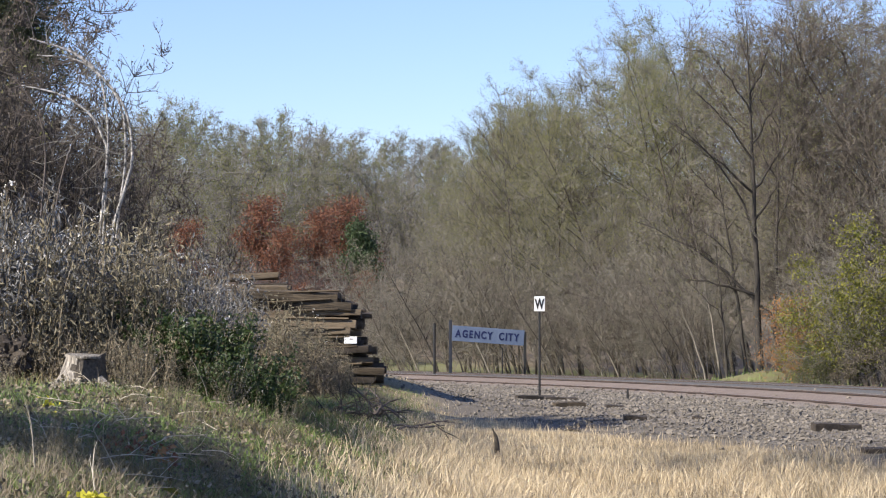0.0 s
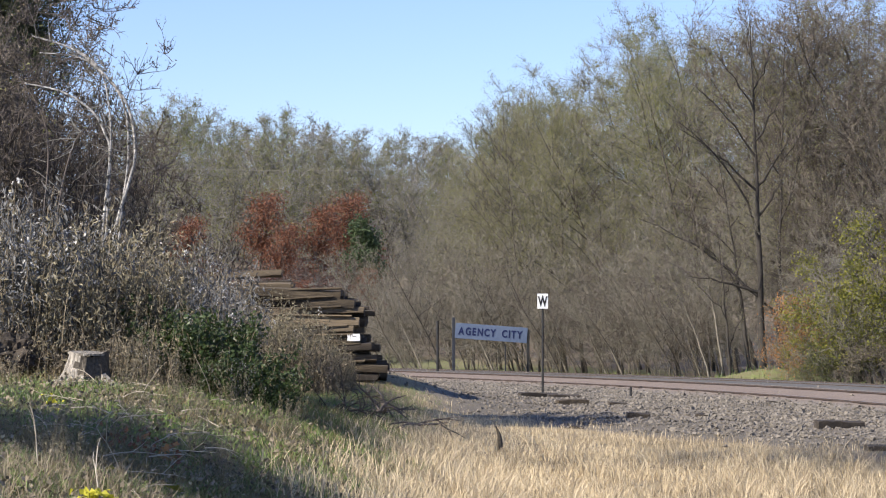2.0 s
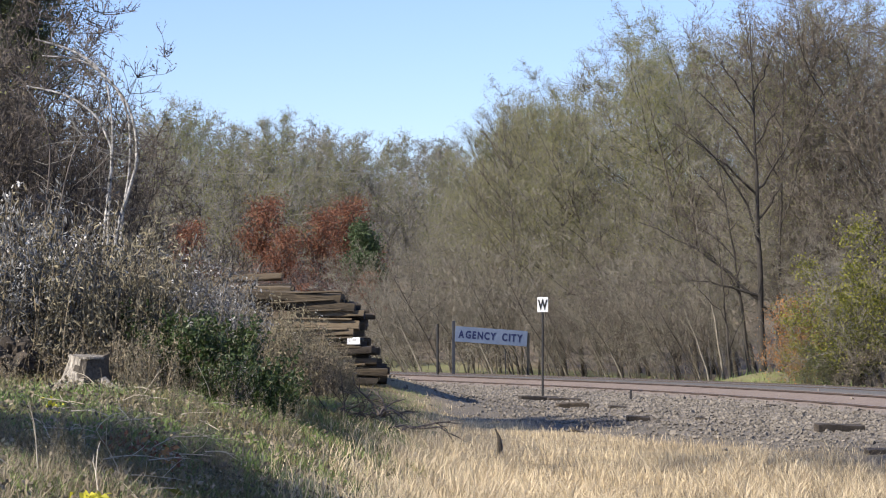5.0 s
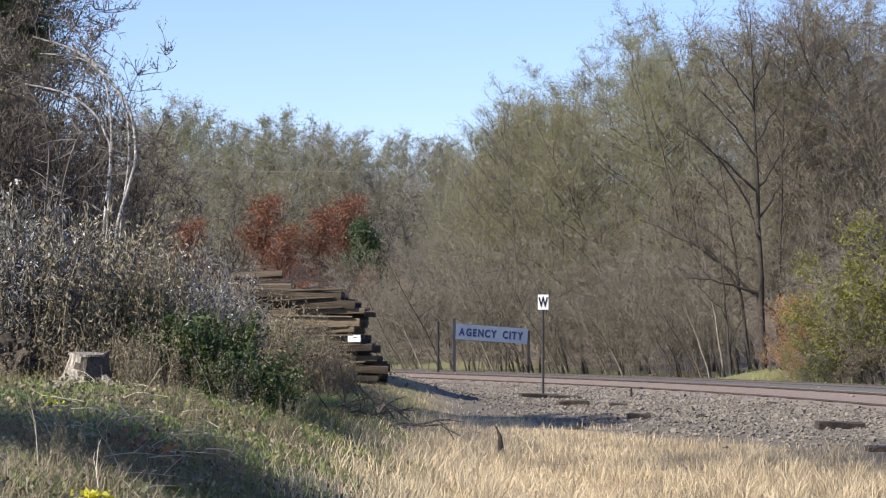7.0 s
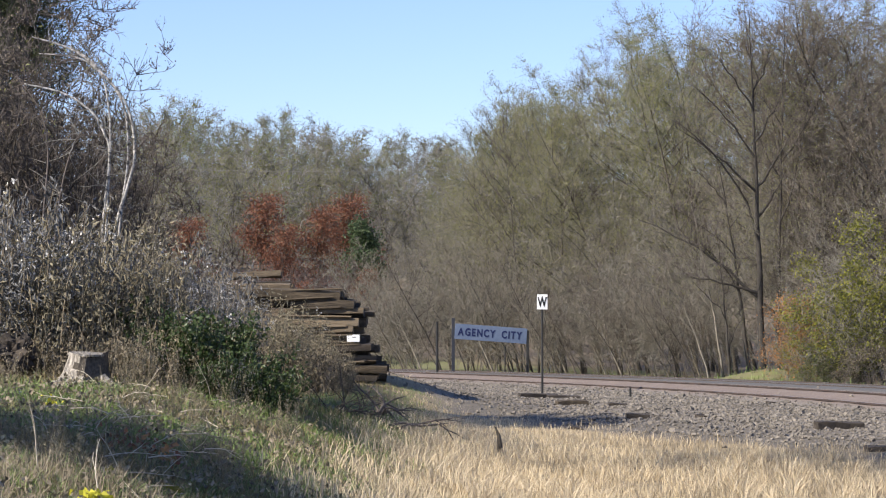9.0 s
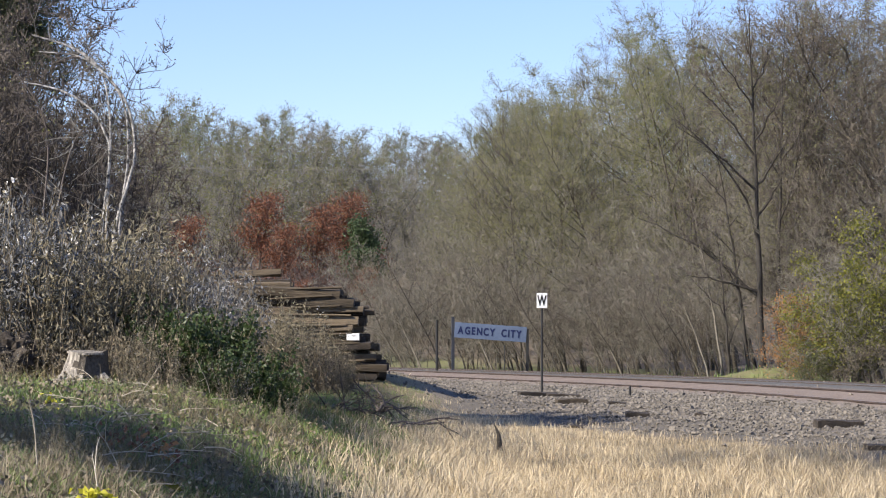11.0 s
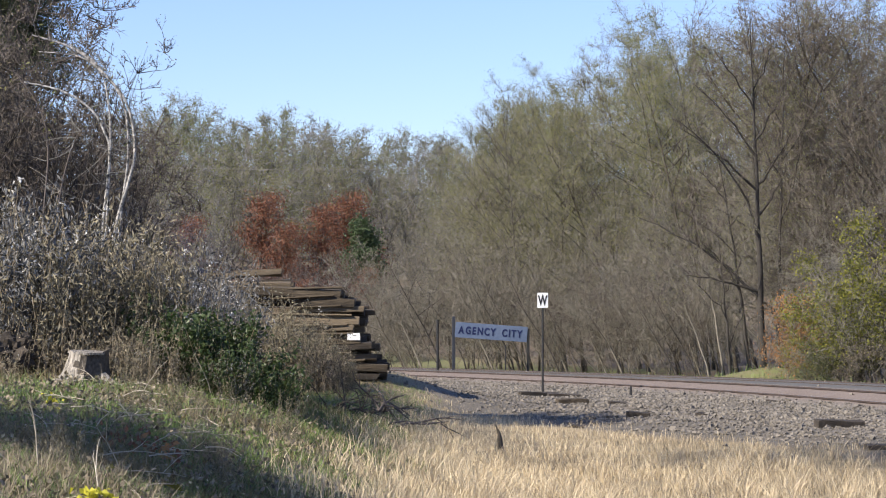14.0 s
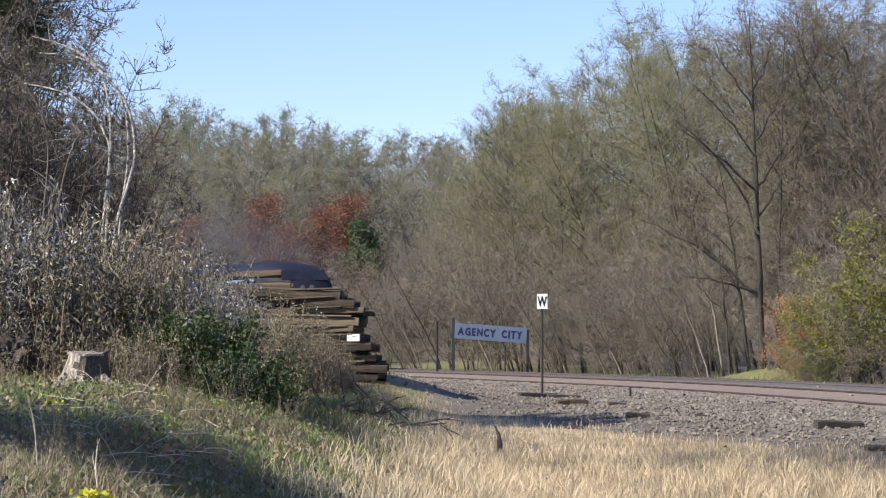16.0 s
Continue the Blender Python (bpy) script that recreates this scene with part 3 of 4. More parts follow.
    build_dark_tree(rng, "dark forked trunk at the edge of the wood", 10.95, 96.0, 6.0, 0.07, -0.5, [(1.0, 1, 1.6, 80, 60), (2.4, -1, 2.0, 55, 40), (3.4, 1, 1.3, 50, 70)], 10, None, 0.3)
    for x, y, h, lean in ((3.85, 122, 13.2, -1.0), (4.9, 128, 14.2, -0.6), (8.4, 118, 15.0, -0.7), (18.6, 112, 15.5, -0.6)):
        build_dark_tree(rng, "tall bare tree rising over the wood", x, y, h, 0.06, lean,
                        [(h * (0.38 + 0.06 * k), -1 if (k * 5) % 3 else 1, 4.4 - 0.3 * k, 58 - 2 * k + rng.uniform(-8, 8), 44 + 3 * k) for k in range(9)], 14, BARK)


def build_far_hill():
    rng = np.random.default_rng(9)
    protos = [tree(rng, "hill_tree", "distant half-bare autumn tree on the wooded hill", "tree", BARK_PALE if k % 2 else BARK, TWIG_HAZY, LEAF_OLIVE if k != 1 else LEAF_LIME,
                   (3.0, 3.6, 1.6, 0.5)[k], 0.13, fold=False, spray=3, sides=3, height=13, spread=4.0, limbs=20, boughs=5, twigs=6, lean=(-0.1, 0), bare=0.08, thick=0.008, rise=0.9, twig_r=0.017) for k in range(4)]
    for row, y in enumerate((206, 226, 246, 264, 282, 300)):
        for i in range(20):
            x = -33 + i * 2.1 + rng.uniform(-1.5, 1.5) + 2 * (row % 2)
            x *= y / 240
            back = y + rng.uniform(-6, 6)
            over = float(np.interp(x / back, [-0.16, -0.1156, -0.102, -0.0886, -0.0594, -0.0324, 0.01, 0.03], [0.090, 0.091, 0.096, 0.087, 0.089, 0.082, 0.081, 0.085]))
            tall = (1.7 + over * back - gz(x, back)) * (rng.uniform(0.9, 1.02) if row > 1 else rng.uniform(0.7, 0.92))
            plant(protos[rng.integers(0, 4)], x, back, tall / 12.6, rng.uniform(0, 360))
    own = np.random.default_rng(17)
    rust = tree(own, "oak", "rust-red oak holding its dry autumn leaves", "tree", BARK, TWIG_DARK, LEAF_RUST, 10.0, 0.16, fold=False, spray=2, height=7, spread=2.4, limbs=16, boughs=5, twigs=5, bare=0.12, thick=0.012, twig_r=0.012)
    for x, y, s in ((-12.8, 187, 1.36), (-11.1, 184, 1.08), (-8.4, 186, 1.22), (-6.6, 190, 1.3), (-5.0, 174, 0.70), (-9.3, 172, 0.66), (-18.6, 188, 1.2)):
        plant_by_crown(rust, x, y, s)
    red = tree(rng, "red_shrub", "dull red-brown autumn shrub on the hillside", "shrub", BARK, TWIG_DARK, LEAF_RED, 1.3, 0.12, sides=3, fold=False, spray=2, height=5, spread=2.8, limbs=18, boughs=5, twigs=5, bare=0.08, thick=0.010, twig_r=0.012, trunks=3)
    for i in range(20):
        plant(red, -23 + i * 0.95 + rng.uniform(-0.4, 0.4), 180 + rng.uniform(-8, 8), rng.uniform(0.9, 1.25), rng.uniform(0, 360))
    grey = tree(rng, "grey_shrub", "leafless grey shrub with pale stems", "shrub", BARK_PALE, TWIG_GREY, LEAF_RED, 0.3, 0.1, sides=3, spray=2, height=4.4, spread=2.2, limbs=18, boughs=5, twigs=6, bare=0.08, thick=0.010, twig_r=0.011, trunks=4)
    for i in range(12):
        plant(grey, -11.5 + i * 0.8 + rng.uniform(-0.4, 0.4), 160 + rng.uniform(-8, 8), rng.uniform(0.95, 1.3), rng.uniform(0, 360))
    green = tree(own, "green_shrub", "green leafy shrub among the oaks", "shrub", BARK, TWIG_DARK, LEAF_MID, 8.0, 0.13, height=5, spread=1.1, limbs=14, boughs=5, twigs=5, bare=0.4, thick=0.01, twig_r=0.012)
    plant_by_crown(green, -5.5, 178, 1.66)
    for i in range(24):
        y = 212 + 3.6 * i
        plant(grey, rng.uniform(-0.135, 0.02) * y, y, rng.uniform(1.1, 1.6), rng.uniform(0, 360))
    for p in protos + [rust, red, grey, green]:
        drop_proto(p)
    wire = bpy.data.curves.new("overhead_wire", "CURVE")
    wire.dimensions = "3D"
    sp = wire.splines.new("POLY")
    sp.points.add(24)
    for i, pt in enumerate(sp.points):
        t = i / 24
        pt.co = (-40 + 62 * t, 168, 14.6 - 1.5 * math.sin(math.pi * t), 1)
    wire.bevel_depth = 0.014
    wire.materials.append(TWIG_GREY)
    tagged(new("overhead_wire", wire), "thin sagging overhead wire before the hill", "wire")


def build_right_bush():
    rng = np.random.default_rng(12)
    kw = dict(limbs=20, boughs=5, twigs=6, bare=0.06, thick=0.010, twig_r=0.007, trunks=4)
    yel = tree(rng, "yellow_bush", "yellow-green leafy bush beside the track", "bush", BARK, TWIG, LEAF_YELLOW, 5.0, 0.07, spray=1, height=4.0, spread=1.9, **kw)
    dark = tree(rng, "green_bush", "olive-green leafy bush beside the track", "bush", BARK, TWIG, LEAF_DARK, 3.5, 0.08, spray=1, height=3.0, spread=1.6, **kw)
    orange = tree(rng, "orange_bush", "thin orange-leaved bush beside the track", "bush", BARK_PALE, TWIG, LEAF_ORANGE, 2.0, 0.065, spray=2, height=2.9, spread=1.5, **kw)
    brown = tree(rng, "brown_brush", "brown leafless brush beside the track", "bush", BARK, TWIG_BROWN, LEAF_BROWN, 0.8, 0.06, height=2.4, spread=1.7, **kw)
    for p, x, y, s in ((yel, 14.25, 88.5, 1.18), (yel, 15.1, 87.6, 1.34), (yel, 13.3, 88.0, 0.62), (yel, 16.0, 87.6, 1.5), (dark, 13.3, 87.2, 0.55), (dark, 14.8, 88.5, 0.85), (orange, 12.45, 91, 1.0), (orange, 13.2, 90.5, 1.2), (orange, 12.8, 89.5, 0.75),
                       (brown, 14.2, 86, 0.7), (brown, 15.3, 86, 0.8), (brown, 16.2, 87, 0.9), (dark, 16.8, 90, 1.2)):
        plant(p, x, y, s, rng.uniform(0, 360))
    for p in (yel, dark, orange, brown):
        drop_proto(p)


# ---- bank on the near side ----
SWAY = []


def pipe(points, radii, sides=6):
    """One connected round stem through points."""
    pts = np.asarray(points, float)
    d = np.gradient(pts, axis=0)
    d /= np.linalg.norm(d, axis=1, keepdims=True)
    a = np.cross(d, [[0.31, 0.95, 0.05]])
    a /= np.linalg.norm(a, axis=1, keepdims=True)
    b = np.cross(d, a)
    ang = np.arange(sides) * 2 * math.pi / sides
    ring = np.cos(ang)[None, :, None] * a[:, None] + np.sin(ang)[None, :, None] * b[:, None]
    verts = (pts[:, None] + ring * np.asarray(radii)[:, None, None]).reshape(-1, 3)
    k = np.arange(sides)
    quad = np.stack([k, (k + 1) % sides, (k + 1) % sides + sides, k + sides], axis=1)
    faces = ((np.arange(len(pts) - 1) * sides)[:, None, None] + quad[None]).reshape(-1, 4)
    return verts, faces


def bent_sapling(rng, path, radius, twig_count):
    """A bowed stem through a few places, with thin side twigs."""
    pts = [np.array(p, float) for p in path]
    dense = []
    n = len(pts)
    for i in range(n - 1):
        a, b, c, d = pts[max(i - 1, 0)], pts[i], pts[i + 1], pts[min(i + 2, n - 1)]
        for k in range(6):
            t = k / 6
            dense.append(0.5 * (2 * b + (c - a) * t + (2 * a - 5 * b + 4 * c - d) * t * t + (3 * b - a - 3 * c + d) * t ** 3))
    dense.append(pts[-1])
    m = len(dense) - 1
    fine = []
    for _ in range(twig_count):
        i = int(m * rng.uniform(0.35, 1.0))
        d = rng.normal(size=3) * 0.7 + np.array([-0.9, 0, 0.3])
        d /= np.linalg.norm(d)
        p = dense[min(i, m)]
        ln = rng.uniform(0.25, 0.75)
        way = [p]
        for _ in range(3):
            way.append(way[-1] + d * ln / 3)
            d = d + rng.normal(size=3) * 0.25
            d /= np.linalg.norm(d)
        fine.append(pipe(way, [0.0055, 0.0045, 0.0035, 0.0022], 4))
        e = d + rng.normal(size=3) * 0.6
        e *= ln * 0.5 / np.linalg.norm(e)
        fine.append(pipe([way[1], way[1] + e * 0.5, way[1] + e], [0.0035, 0.003, 0.002], 3))
    return pipe(dense, [radius * (1 - 0.62 * i / m) for i in range(m + 1)]), fine


def build_saplings():
    rng = np.random.default_rng(21)
    specs = (
        [(0, 0, -0.1), (-0.02, 0, 1.0), (-0.06, 0, 2.05), (0.03, 0, 3.13), (-0.04, 0, 3.44), (-0.21, 0, 3.73), (-0.59, 0, 3.98), (-1.1, 0, 4.1)],
        [(0.03, 0, -0.1), (0.04, 0, 1.1), (0.11, 0, 2.14), (0.27, 0, 2.75), (0.36, 0, 3.13), (0.32, 0, 3.6), (0.18, 0, 3.95), (-0.14, 0, 4.3), (-0.49, 0, 4.56), (-1.0, 0, 4.72)],
        [(0.05, 0.05, -0.1), (0.1, 0, 1.2), (0.18, 0, 2.34), (0.27, 0, 3.06), (0.24, 0, 3.7), (0.05, 0, 4.1), (-0.36, 0, 4.43), (-0.9, 0, 4.5)],
        [(-0.03, 0.1, -0.1), (-0.03, 0, 1.2), (-0.01, 0, 2.17), (0.04, 0, 3.26), (0.01, 0, 3.83), (-0.12, 0, 4.3), (-0.5, 0, 4.6)],
        [(-0.9, 0.1, -0.1), (-0.85, 0, 2.06), (-0.78, 0, 3.2), (-0.9, 0, 3.77), (-1.2, 0, 4.2)],
        [(-0.8, 0.1, -0.1), (-0.67, 0, 2.2), (-0.48, 0, 3.2), (-0.3, 0, 3.5)],
        [(0.2, 0.0, 3.05), (0.45, 0, 3.3), (0.6, 0, 3.45), (0.62, 0, 3.2)],
    )
    top = thing("bowed_sapling", "leafless bowed saplings with pale sunlit bark on the bank", "sapling", (-4.42, 33.0, gz(-4.42, 33)))
    for k, path in enumerate(specs):
        st, f = bent_sapling(rng, path, (0.026, 0.030, 0.024, 0.022, 0.018, 0.018, 0.010)[k], 17 if k < 4 else 12)
        ob = part("stem", mesh_of("stem", *st, [SAPLING if k < 4 else TWIG_DARK], flat=False), None, top)
        for shoot in f:
            part("twig", mesh_of("twig", *shoot, [TWIG_GREY if k % 2 else TWIG_DARK]), None, ob)
    SWAY.append((top, 0.35, 0.0))
    kw = dict(limbs=24, boughs=5, twigs=8, thick=0.0075, twig_r=0.0042, trunks=5, spray=2)
    brush = [tree(rng, "bare_brush", "dense leafless grey-brown brush on the bank", "brush", BARK, (TWIG_DARK, TWIG_BROWN, TWIG_DARK)[k], LEAF_BROWN, 0.4, 0.024, sides=3, height=4.4, spread=1.0, bare=0.1, **kw) for k in range(3)]
    for i in range(80):
        x, y = -9.0 + 0.051 * i + rng.uniform(-0.2, 0.2), 40 + rng.uniform(-4, 4)
        size = float(np.interp(x, [-9, -6.7, -6.1, -5.6, -5.2, -4.9], [1.82, 1.56, 1.30, 1.0, 0.70, 0.40])) * rng.uniform(0.85, 1.05)
        ob = plant(brush[i % 3], x, y, size, rng.uniform(0, 360))
    own = np.random.default_rng(5)
    green = tree(own, "leafy_tree", "dark green leafy tree above the brush", "tree", BARK, TWIG_DARK, LEAF_DARK, 26.0, 0.055, fold=False, spray=1, height=9.6, spread=2.2, limbs=20, boughs=6, twigs=6, bare=0.55, thick=0.011, twig_r=0.006)
    for x, y, size in ((-7.75, 45, 0.98), (-8.3, 46.5, 1.05), (-9.1, 48, 1.1), (-8.9, 44.5, 1.0)):
        plant_by_crown(green, x, y, size)
    broad = tree(own, "leafy_tree", "slender tree with a small leafy crown beside the bank", "tree", BARK, TWIG_DARK, LEAF_DARK, 6.0, 0.085, spray=1, height=9.6, spread=1.9, limbs=14, boughs=5, twigs=5, bare=0.86, thick=0.010, twig_r=0.006)
    for x, y in ((-13.4, 12.6), (-12.7, 11.6), (-12.0, 10.8), (-11.3, 9.9), (-10.7, 9.0)):
        plant_by_crown(broad, x, y, 1.0)
    for x, h, lean in ((-6.55, 4.6, -0.2), (-6.2, 4.2, 0.35), (-5.95, 4.9, 0.2), (-5.7, 4.4, 0.55), (-5.45, 3.9, 0.3), (-5.2, 3.3, 0.5), (-6.9, 4.9, 0.3)):
        build_dark_tree(own, "thin dark bare trunk standing in the brush", 0.93 * x, 35.0 + own.uniform(-0.6, 0.6), h, 0.032, lean,
                        [(h * f, 1 if (k + int(h * 10)) % 2 else -1, h * 0.42, 62 + own.uniform(-8, 8), 74) for k, f in enumerate((0.3, 0.42, 0.55, 0.68))], 7, None, 0.9)
    shade = tree(own, "tall_tree", "tall leafy tree beside the bank with a high crown", "tree", BARK, TWIG_DARK, LEAF_DARK, 3.0, 0.14, spray=1, height=20, spread=5.0, limbs=16, boughs=5, twigs=5, bare=0.70, thick=0.010, twig_r=0.01)
    for x, y, s in ((-14.4, 25.2, 1.0), (-17.6, 21.5, 1.05)):
        plant(shade, x, y, s, 50 * s)
    for p in brush + [green, broad, shade]:
        drop_proto(p)


def weed(rng, name, label, stems, height, spread, per_stem, leaf_size, leaf_mat, speckle=0.0, droop=0.5, stem_mat=None, wide=0.2):
    top = thing(name, label, "weeds", group="weeds on the bank")
    segs, spots, heads = [], [], []
    for _ in range(stems):
        a, r = rng.uniform(0, 2 * math.pi), spread * math.sqrt(rng.random())
        p = np.array([r * math.cos(a), r * math.sin(a), -0.08])
        d = np.array([rng.normal() * 0.26, rng.normal() * 0.26, 1.0])
        h = height * rng.uniform(0.6, 1.1)
        for k in range(5):
            d = d + np.array([rng.normal() * 0.09, rng.normal() * 0.09, 0])
            q = p + d / np.linalg.norm(d) * h / 5
            segs.append((p, q, 0.006 - 0.0008 * k, 0.0052 - 0.0008 * k))
            for _ in range(max(1, int(per_stem / 5))):
                spots.append(p + (q - p) * rng.random() + rng.normal(size=3) * 0.035)
            p = q
        if rng.random() < speckle:
            for _ in range(4):
                heads.append(p + rng.normal(size=3) * 0.022)
    v, f = tubes(*unzip(segs), sides=3)
    part("stems", mesh_of("stems", v, f, [stem_mat or STEM]), None, top)
    part("leaves", mesh_of("leaves", *leaves(rng, np.array(spots), leaf_size, droop, wide=wide), [leaf_mat]), None, top)
    # These white flakes also paint the glints on the leaves.
    if heads:
        part("seed_heads", mesh_of("seed_heads", *leaves(rng, np.repeat(np.array(heads), 2, axis=0), 0.028, -0.3), [FLUFF_GLINT]), None, top)
    return top


def build_weeds():
    rng = np.random.default_rng(33)
    silver = [weed(rng, "dry_weeds", "tall silvery dried weeds with curled leaves, pale seed heads and painted glints", 13, 1.65, 0.34, 65, 0.066, LEAF_SILVER, 0.35, 0.9, wide=0.15) for _ in range(3)]
    tan = [weed(rng, "dry_weeds", "tall tan dried weeds with drooping leaves", 14, 1.6, 0.34, 65, 0.07, LEAF_TAN, 0.05, 1.2, wide=0.14) for _ in range(3)]
    brown = [weed(rng, "brown_weeds", "low brown dried weeds on the bank", 14, 0.75, 0.32, 40, 0.042, LEAF_BROWN, 0.02, 0.6) for _ in range(2)]
    green = [weed(rng, "green_weeds", "dark green leafy weeds among dried stalks", 12, 0.95, 0.34, 95, 0.06, LEAF_GREEN, 0.0, 0.4, STEM, 0.3) for _ in range(2)]

    def put(proto, x, y, s):
        if abs(x + 3.55) < 0.5 and y < 25.7:
            return
        ob = plant(proto, x, y, s, rng.uniform(0, 360))
        SWAY.append((ob, rng.uniform(0.8, 1.8), rng.uniform(0, 6)))

    for i in range(118):
        y = rng.uniform(26.5, 33)
        px = rng.uniform(-0.178, -0.085)
        x = px * y
        s = float(np.interp(px, [-0.178, -0.14, -0.11, -0.085], [1.28, 1.26, 1.08, 0.70])) * rng.uniform(0.8, 1.08)
        pick = silver if rng.random() < np.interp(px, [-0.17, -0.125, -0.1], [0.5, 0.16, 0.78]) else tan
        put(pick[rng.integers(0, 3)], x, y, s)
    for i in range(28):
        y = rng.uniform(31, 40)
        a = rng.uniform(-0.112, -0.084)
        put(silver[i % 3], a * y, y, rng.uniform(0.85, 1.08) * float(np.interp(a, [-0.105, -0.093, -0.084], [1.22, 1.0, 0.78])))
    for i in range(26):
        y = rng.uniform(25.2, 27)
        a = rng.uniform(-0.18, -0.108)
        put(brown[i % 2] if i % 4 else tan[i % 3], a * y, y, rng.uniform(0.6, 1.0) if i % 4 else 0.45)
    for i in range(85):
        y = 13.5 + 11.5 * rng.random() ** 0.7
        put(brown[i % 2] if i % 3 else tan[i % 2], rng.uniform(-0.18, -0.055) * y, y, rng.uniform(0.10, 0.30))
    for i in range(28):
        f = i / 27
        y = 26.9 - 1.2 * f + rng.uniform(-0.6, 0.5)
        put(green[i % 2], (-0.106 + 0.032 * f + rng.uniform(-0.007, 0.007)) * y, y, rng.uniform(0.8, 1.15) * (1.1 - 0.45 * f))
        if i % 2 == 0:
            put((silver, tan, tan)[i % 3][i % 2], (-0.112 + 0.036 * f + rng.uniform(-0.008, 0.008)) * y, y - 0.3, rng.uniform(0.3, 0.5) * (1.1 - 0.45 * f))
    for i in range(64):
        y = rng.uniform(53.5, 58.8)
        a = rng.uniform(-0.078, -0.037)
        put(tan[i % 3] if i % 5 < 3 else brown[i % 2], a * y, y, (0.75 if i % 5 < 3 else 1.25) * rng.uniform(0.7, 1.0) * float(np.interp(a, [-0.07, -0.052, -0.037], [2.0, 1.6, 0.7])))
    for p in silver + tan + brown + green:
        drop_proto(p)


def blades(rng, x, y, height, width, lean, mat, name, label):
    n = len(x)
    z = ground_z(x, y) - 0.02
    a = rng.uniform(0, 2 * math.pi, n)
    h = height * rng.uniform(0.45, 1.2, n) * (0.95 + 0.3 * wavy(x, y, 2.7, 0.8) + 0.15 * wavy(x, y, 7.0, 2.1))
    h = np.maximum(h, height * 0.2)
    bend = rng.normal(size=(n, 2)) * lean * h[:, None] + np.array([0.03, 0.0]) * h[:, None]
    side = np.stack([np.cos(a), np.sin(a), np.zeros(n)], 1) * (width * rng.uniform(0.6, 1.3, n))[:, None]
    root = np.stack([x, y, z], 1)
    mid = root + np.concatenate([bend * 0.35, h[:, None] * 0.58], 1)
    tip = root + np.concatenate([bend, h[:, None]], 1)
    verts = np.stack([root - side, root + side, mid - side * 0.7, mid + side * 0.7, tip], 1).reshape(-1, 3)
    i = np.arange(n)[:, None] * 5
    faces = (i + [[0, 1, 3, 2]]).tolist() + (i + [[2, 3, 4]]).tolist()
    tagged(new(name, mesh_of(name, verts, faces, [mat])), label, "grass", kind="stuff")


def build_grass():
    rng = np.random.default_rng(41)

    def field(n, y0, y1, a0, a1, power=1.6):
        y = y0 + (y1 - y0) * rng.random(n) ** power
        return rng.uniform(a0, a1, n) * y, y

    x, y = field(120000, 17, 64, -0.075, 0.185)
    u, v, w = to_track(x, y)
    edge = v + 0.6 * wavy(x, y, 1.1, 0.3)
    keep = (edge < 17.1 + rng.normal(size=len(x)) * 0.5) & (-x + 0.3 * wavy(x, y, 2.0, 1.0) < 0.75 + rng.normal(size=len(x)) * 0.35)
    keep &= wavy(x, y, 0.9, 2.2) + 0.6 * wavy(x, y, 3.1, 0.5) + rng.normal(size=len(x)) * 0.5 > -0.35
    x, y = x[keep], y[keep]
    tall = np.interp(y, [17, 24, 34], [0.24, 0.22, 0.16])
    # The share of duller, greyer blades grows towards the right.
    dull = rng.random(len(x)) < np.interp(x / y + 0.02 * wavy(x, y, 0.8, 1.1), [0.05, 0.11, 0.18], [0.06, 0.5, 0.85])
    blades(rng, x[~dull], y[~dull], tall[~dull], 0.0046, 0.35, GRASS_GOLD, "dry_grass", "dry golden grass strip beside the gravel")
    blades(rng, x[dull], y[dull], tall[dull] * 0.9, 0.0044, 0.4, GRASS_DULL, "weathered_grass", "greyish dull dry grass beside the gravel")
    # coarse tufts that stand over the strip
    n = 260
    ty = 17 + 19 * rng.random(n) ** 1.3
    tx = rng.uniform(-0.03, 0.18, n) * ty
    spread = rng.uniform(0.04, 0.12, n)
    x = np.repeat(tx, 46) + rng.normal(size=n * 46) * np.repeat(spread, 46)
    y = np.repeat(ty, 46) + rng.normal(size=n * 46) * np.repeat(spread, 46)
    keep = (to_track(x, y)[1] < 16.6) & (x > -0.5)
    blades(rng, x[keep], y[keep], 0.31, 0.0048, 0.55, GRASS_GOLD, "grass_tufts", "coarse pale tufts of tall dry grass")
    x, y = field(135000, 10.5, 60, -0.185, 0.01, 1.7)
    keep = x < -0.35 + 0.3 * wavy(x, y, 2.0, 1.0) + rng.normal(size=len(x)) * 0.2
    x, y = x[keep], y[keep]
    patch = wavy(x, y, 1.3, 0.9) + 0.7 * wavy(x, y, 4.0, 0.2) + 0.5 * wavy(x, y, 9.0, 0.7) + rng.normal(size=len(x)) * 0.4
    gap = wavy(x, y, 6.0, 1.9) + wavy(x, y, 2.4, 3.1) > -0.9
    g, f = (patch > -0.55) & gap, (patch <= -0.55) & gap
    blades(rng, x[g], y[g], 0.12, 0.004, 0.5, GRASS_GREEN, "green_grass", "short green grass on the bank")
    blades(rng, x[f], y[f], 0.15, 0.0036, 0.7, GRASS_BANK, "faded_grass", "faded brown grass and litter on the bank")
    x, y = field(7000, 11.4, 14.6, -0.185, -0.05, 1.0)
    blades(rng, x, y, 0.17, 0.0034, 0.4, GRASS_DULL, "tall_dry_grass", "thin dry tan grass on the near bank")
    x, y = on_track(rng.uniform(60, 165, 7000), rng.uniform(7.5, 13.5, 7000))
    blades(rng, x, y, 0.22, 0.012, 0.3, GRASS_GREEN, "verge_grass", "green verge grass behind the track")


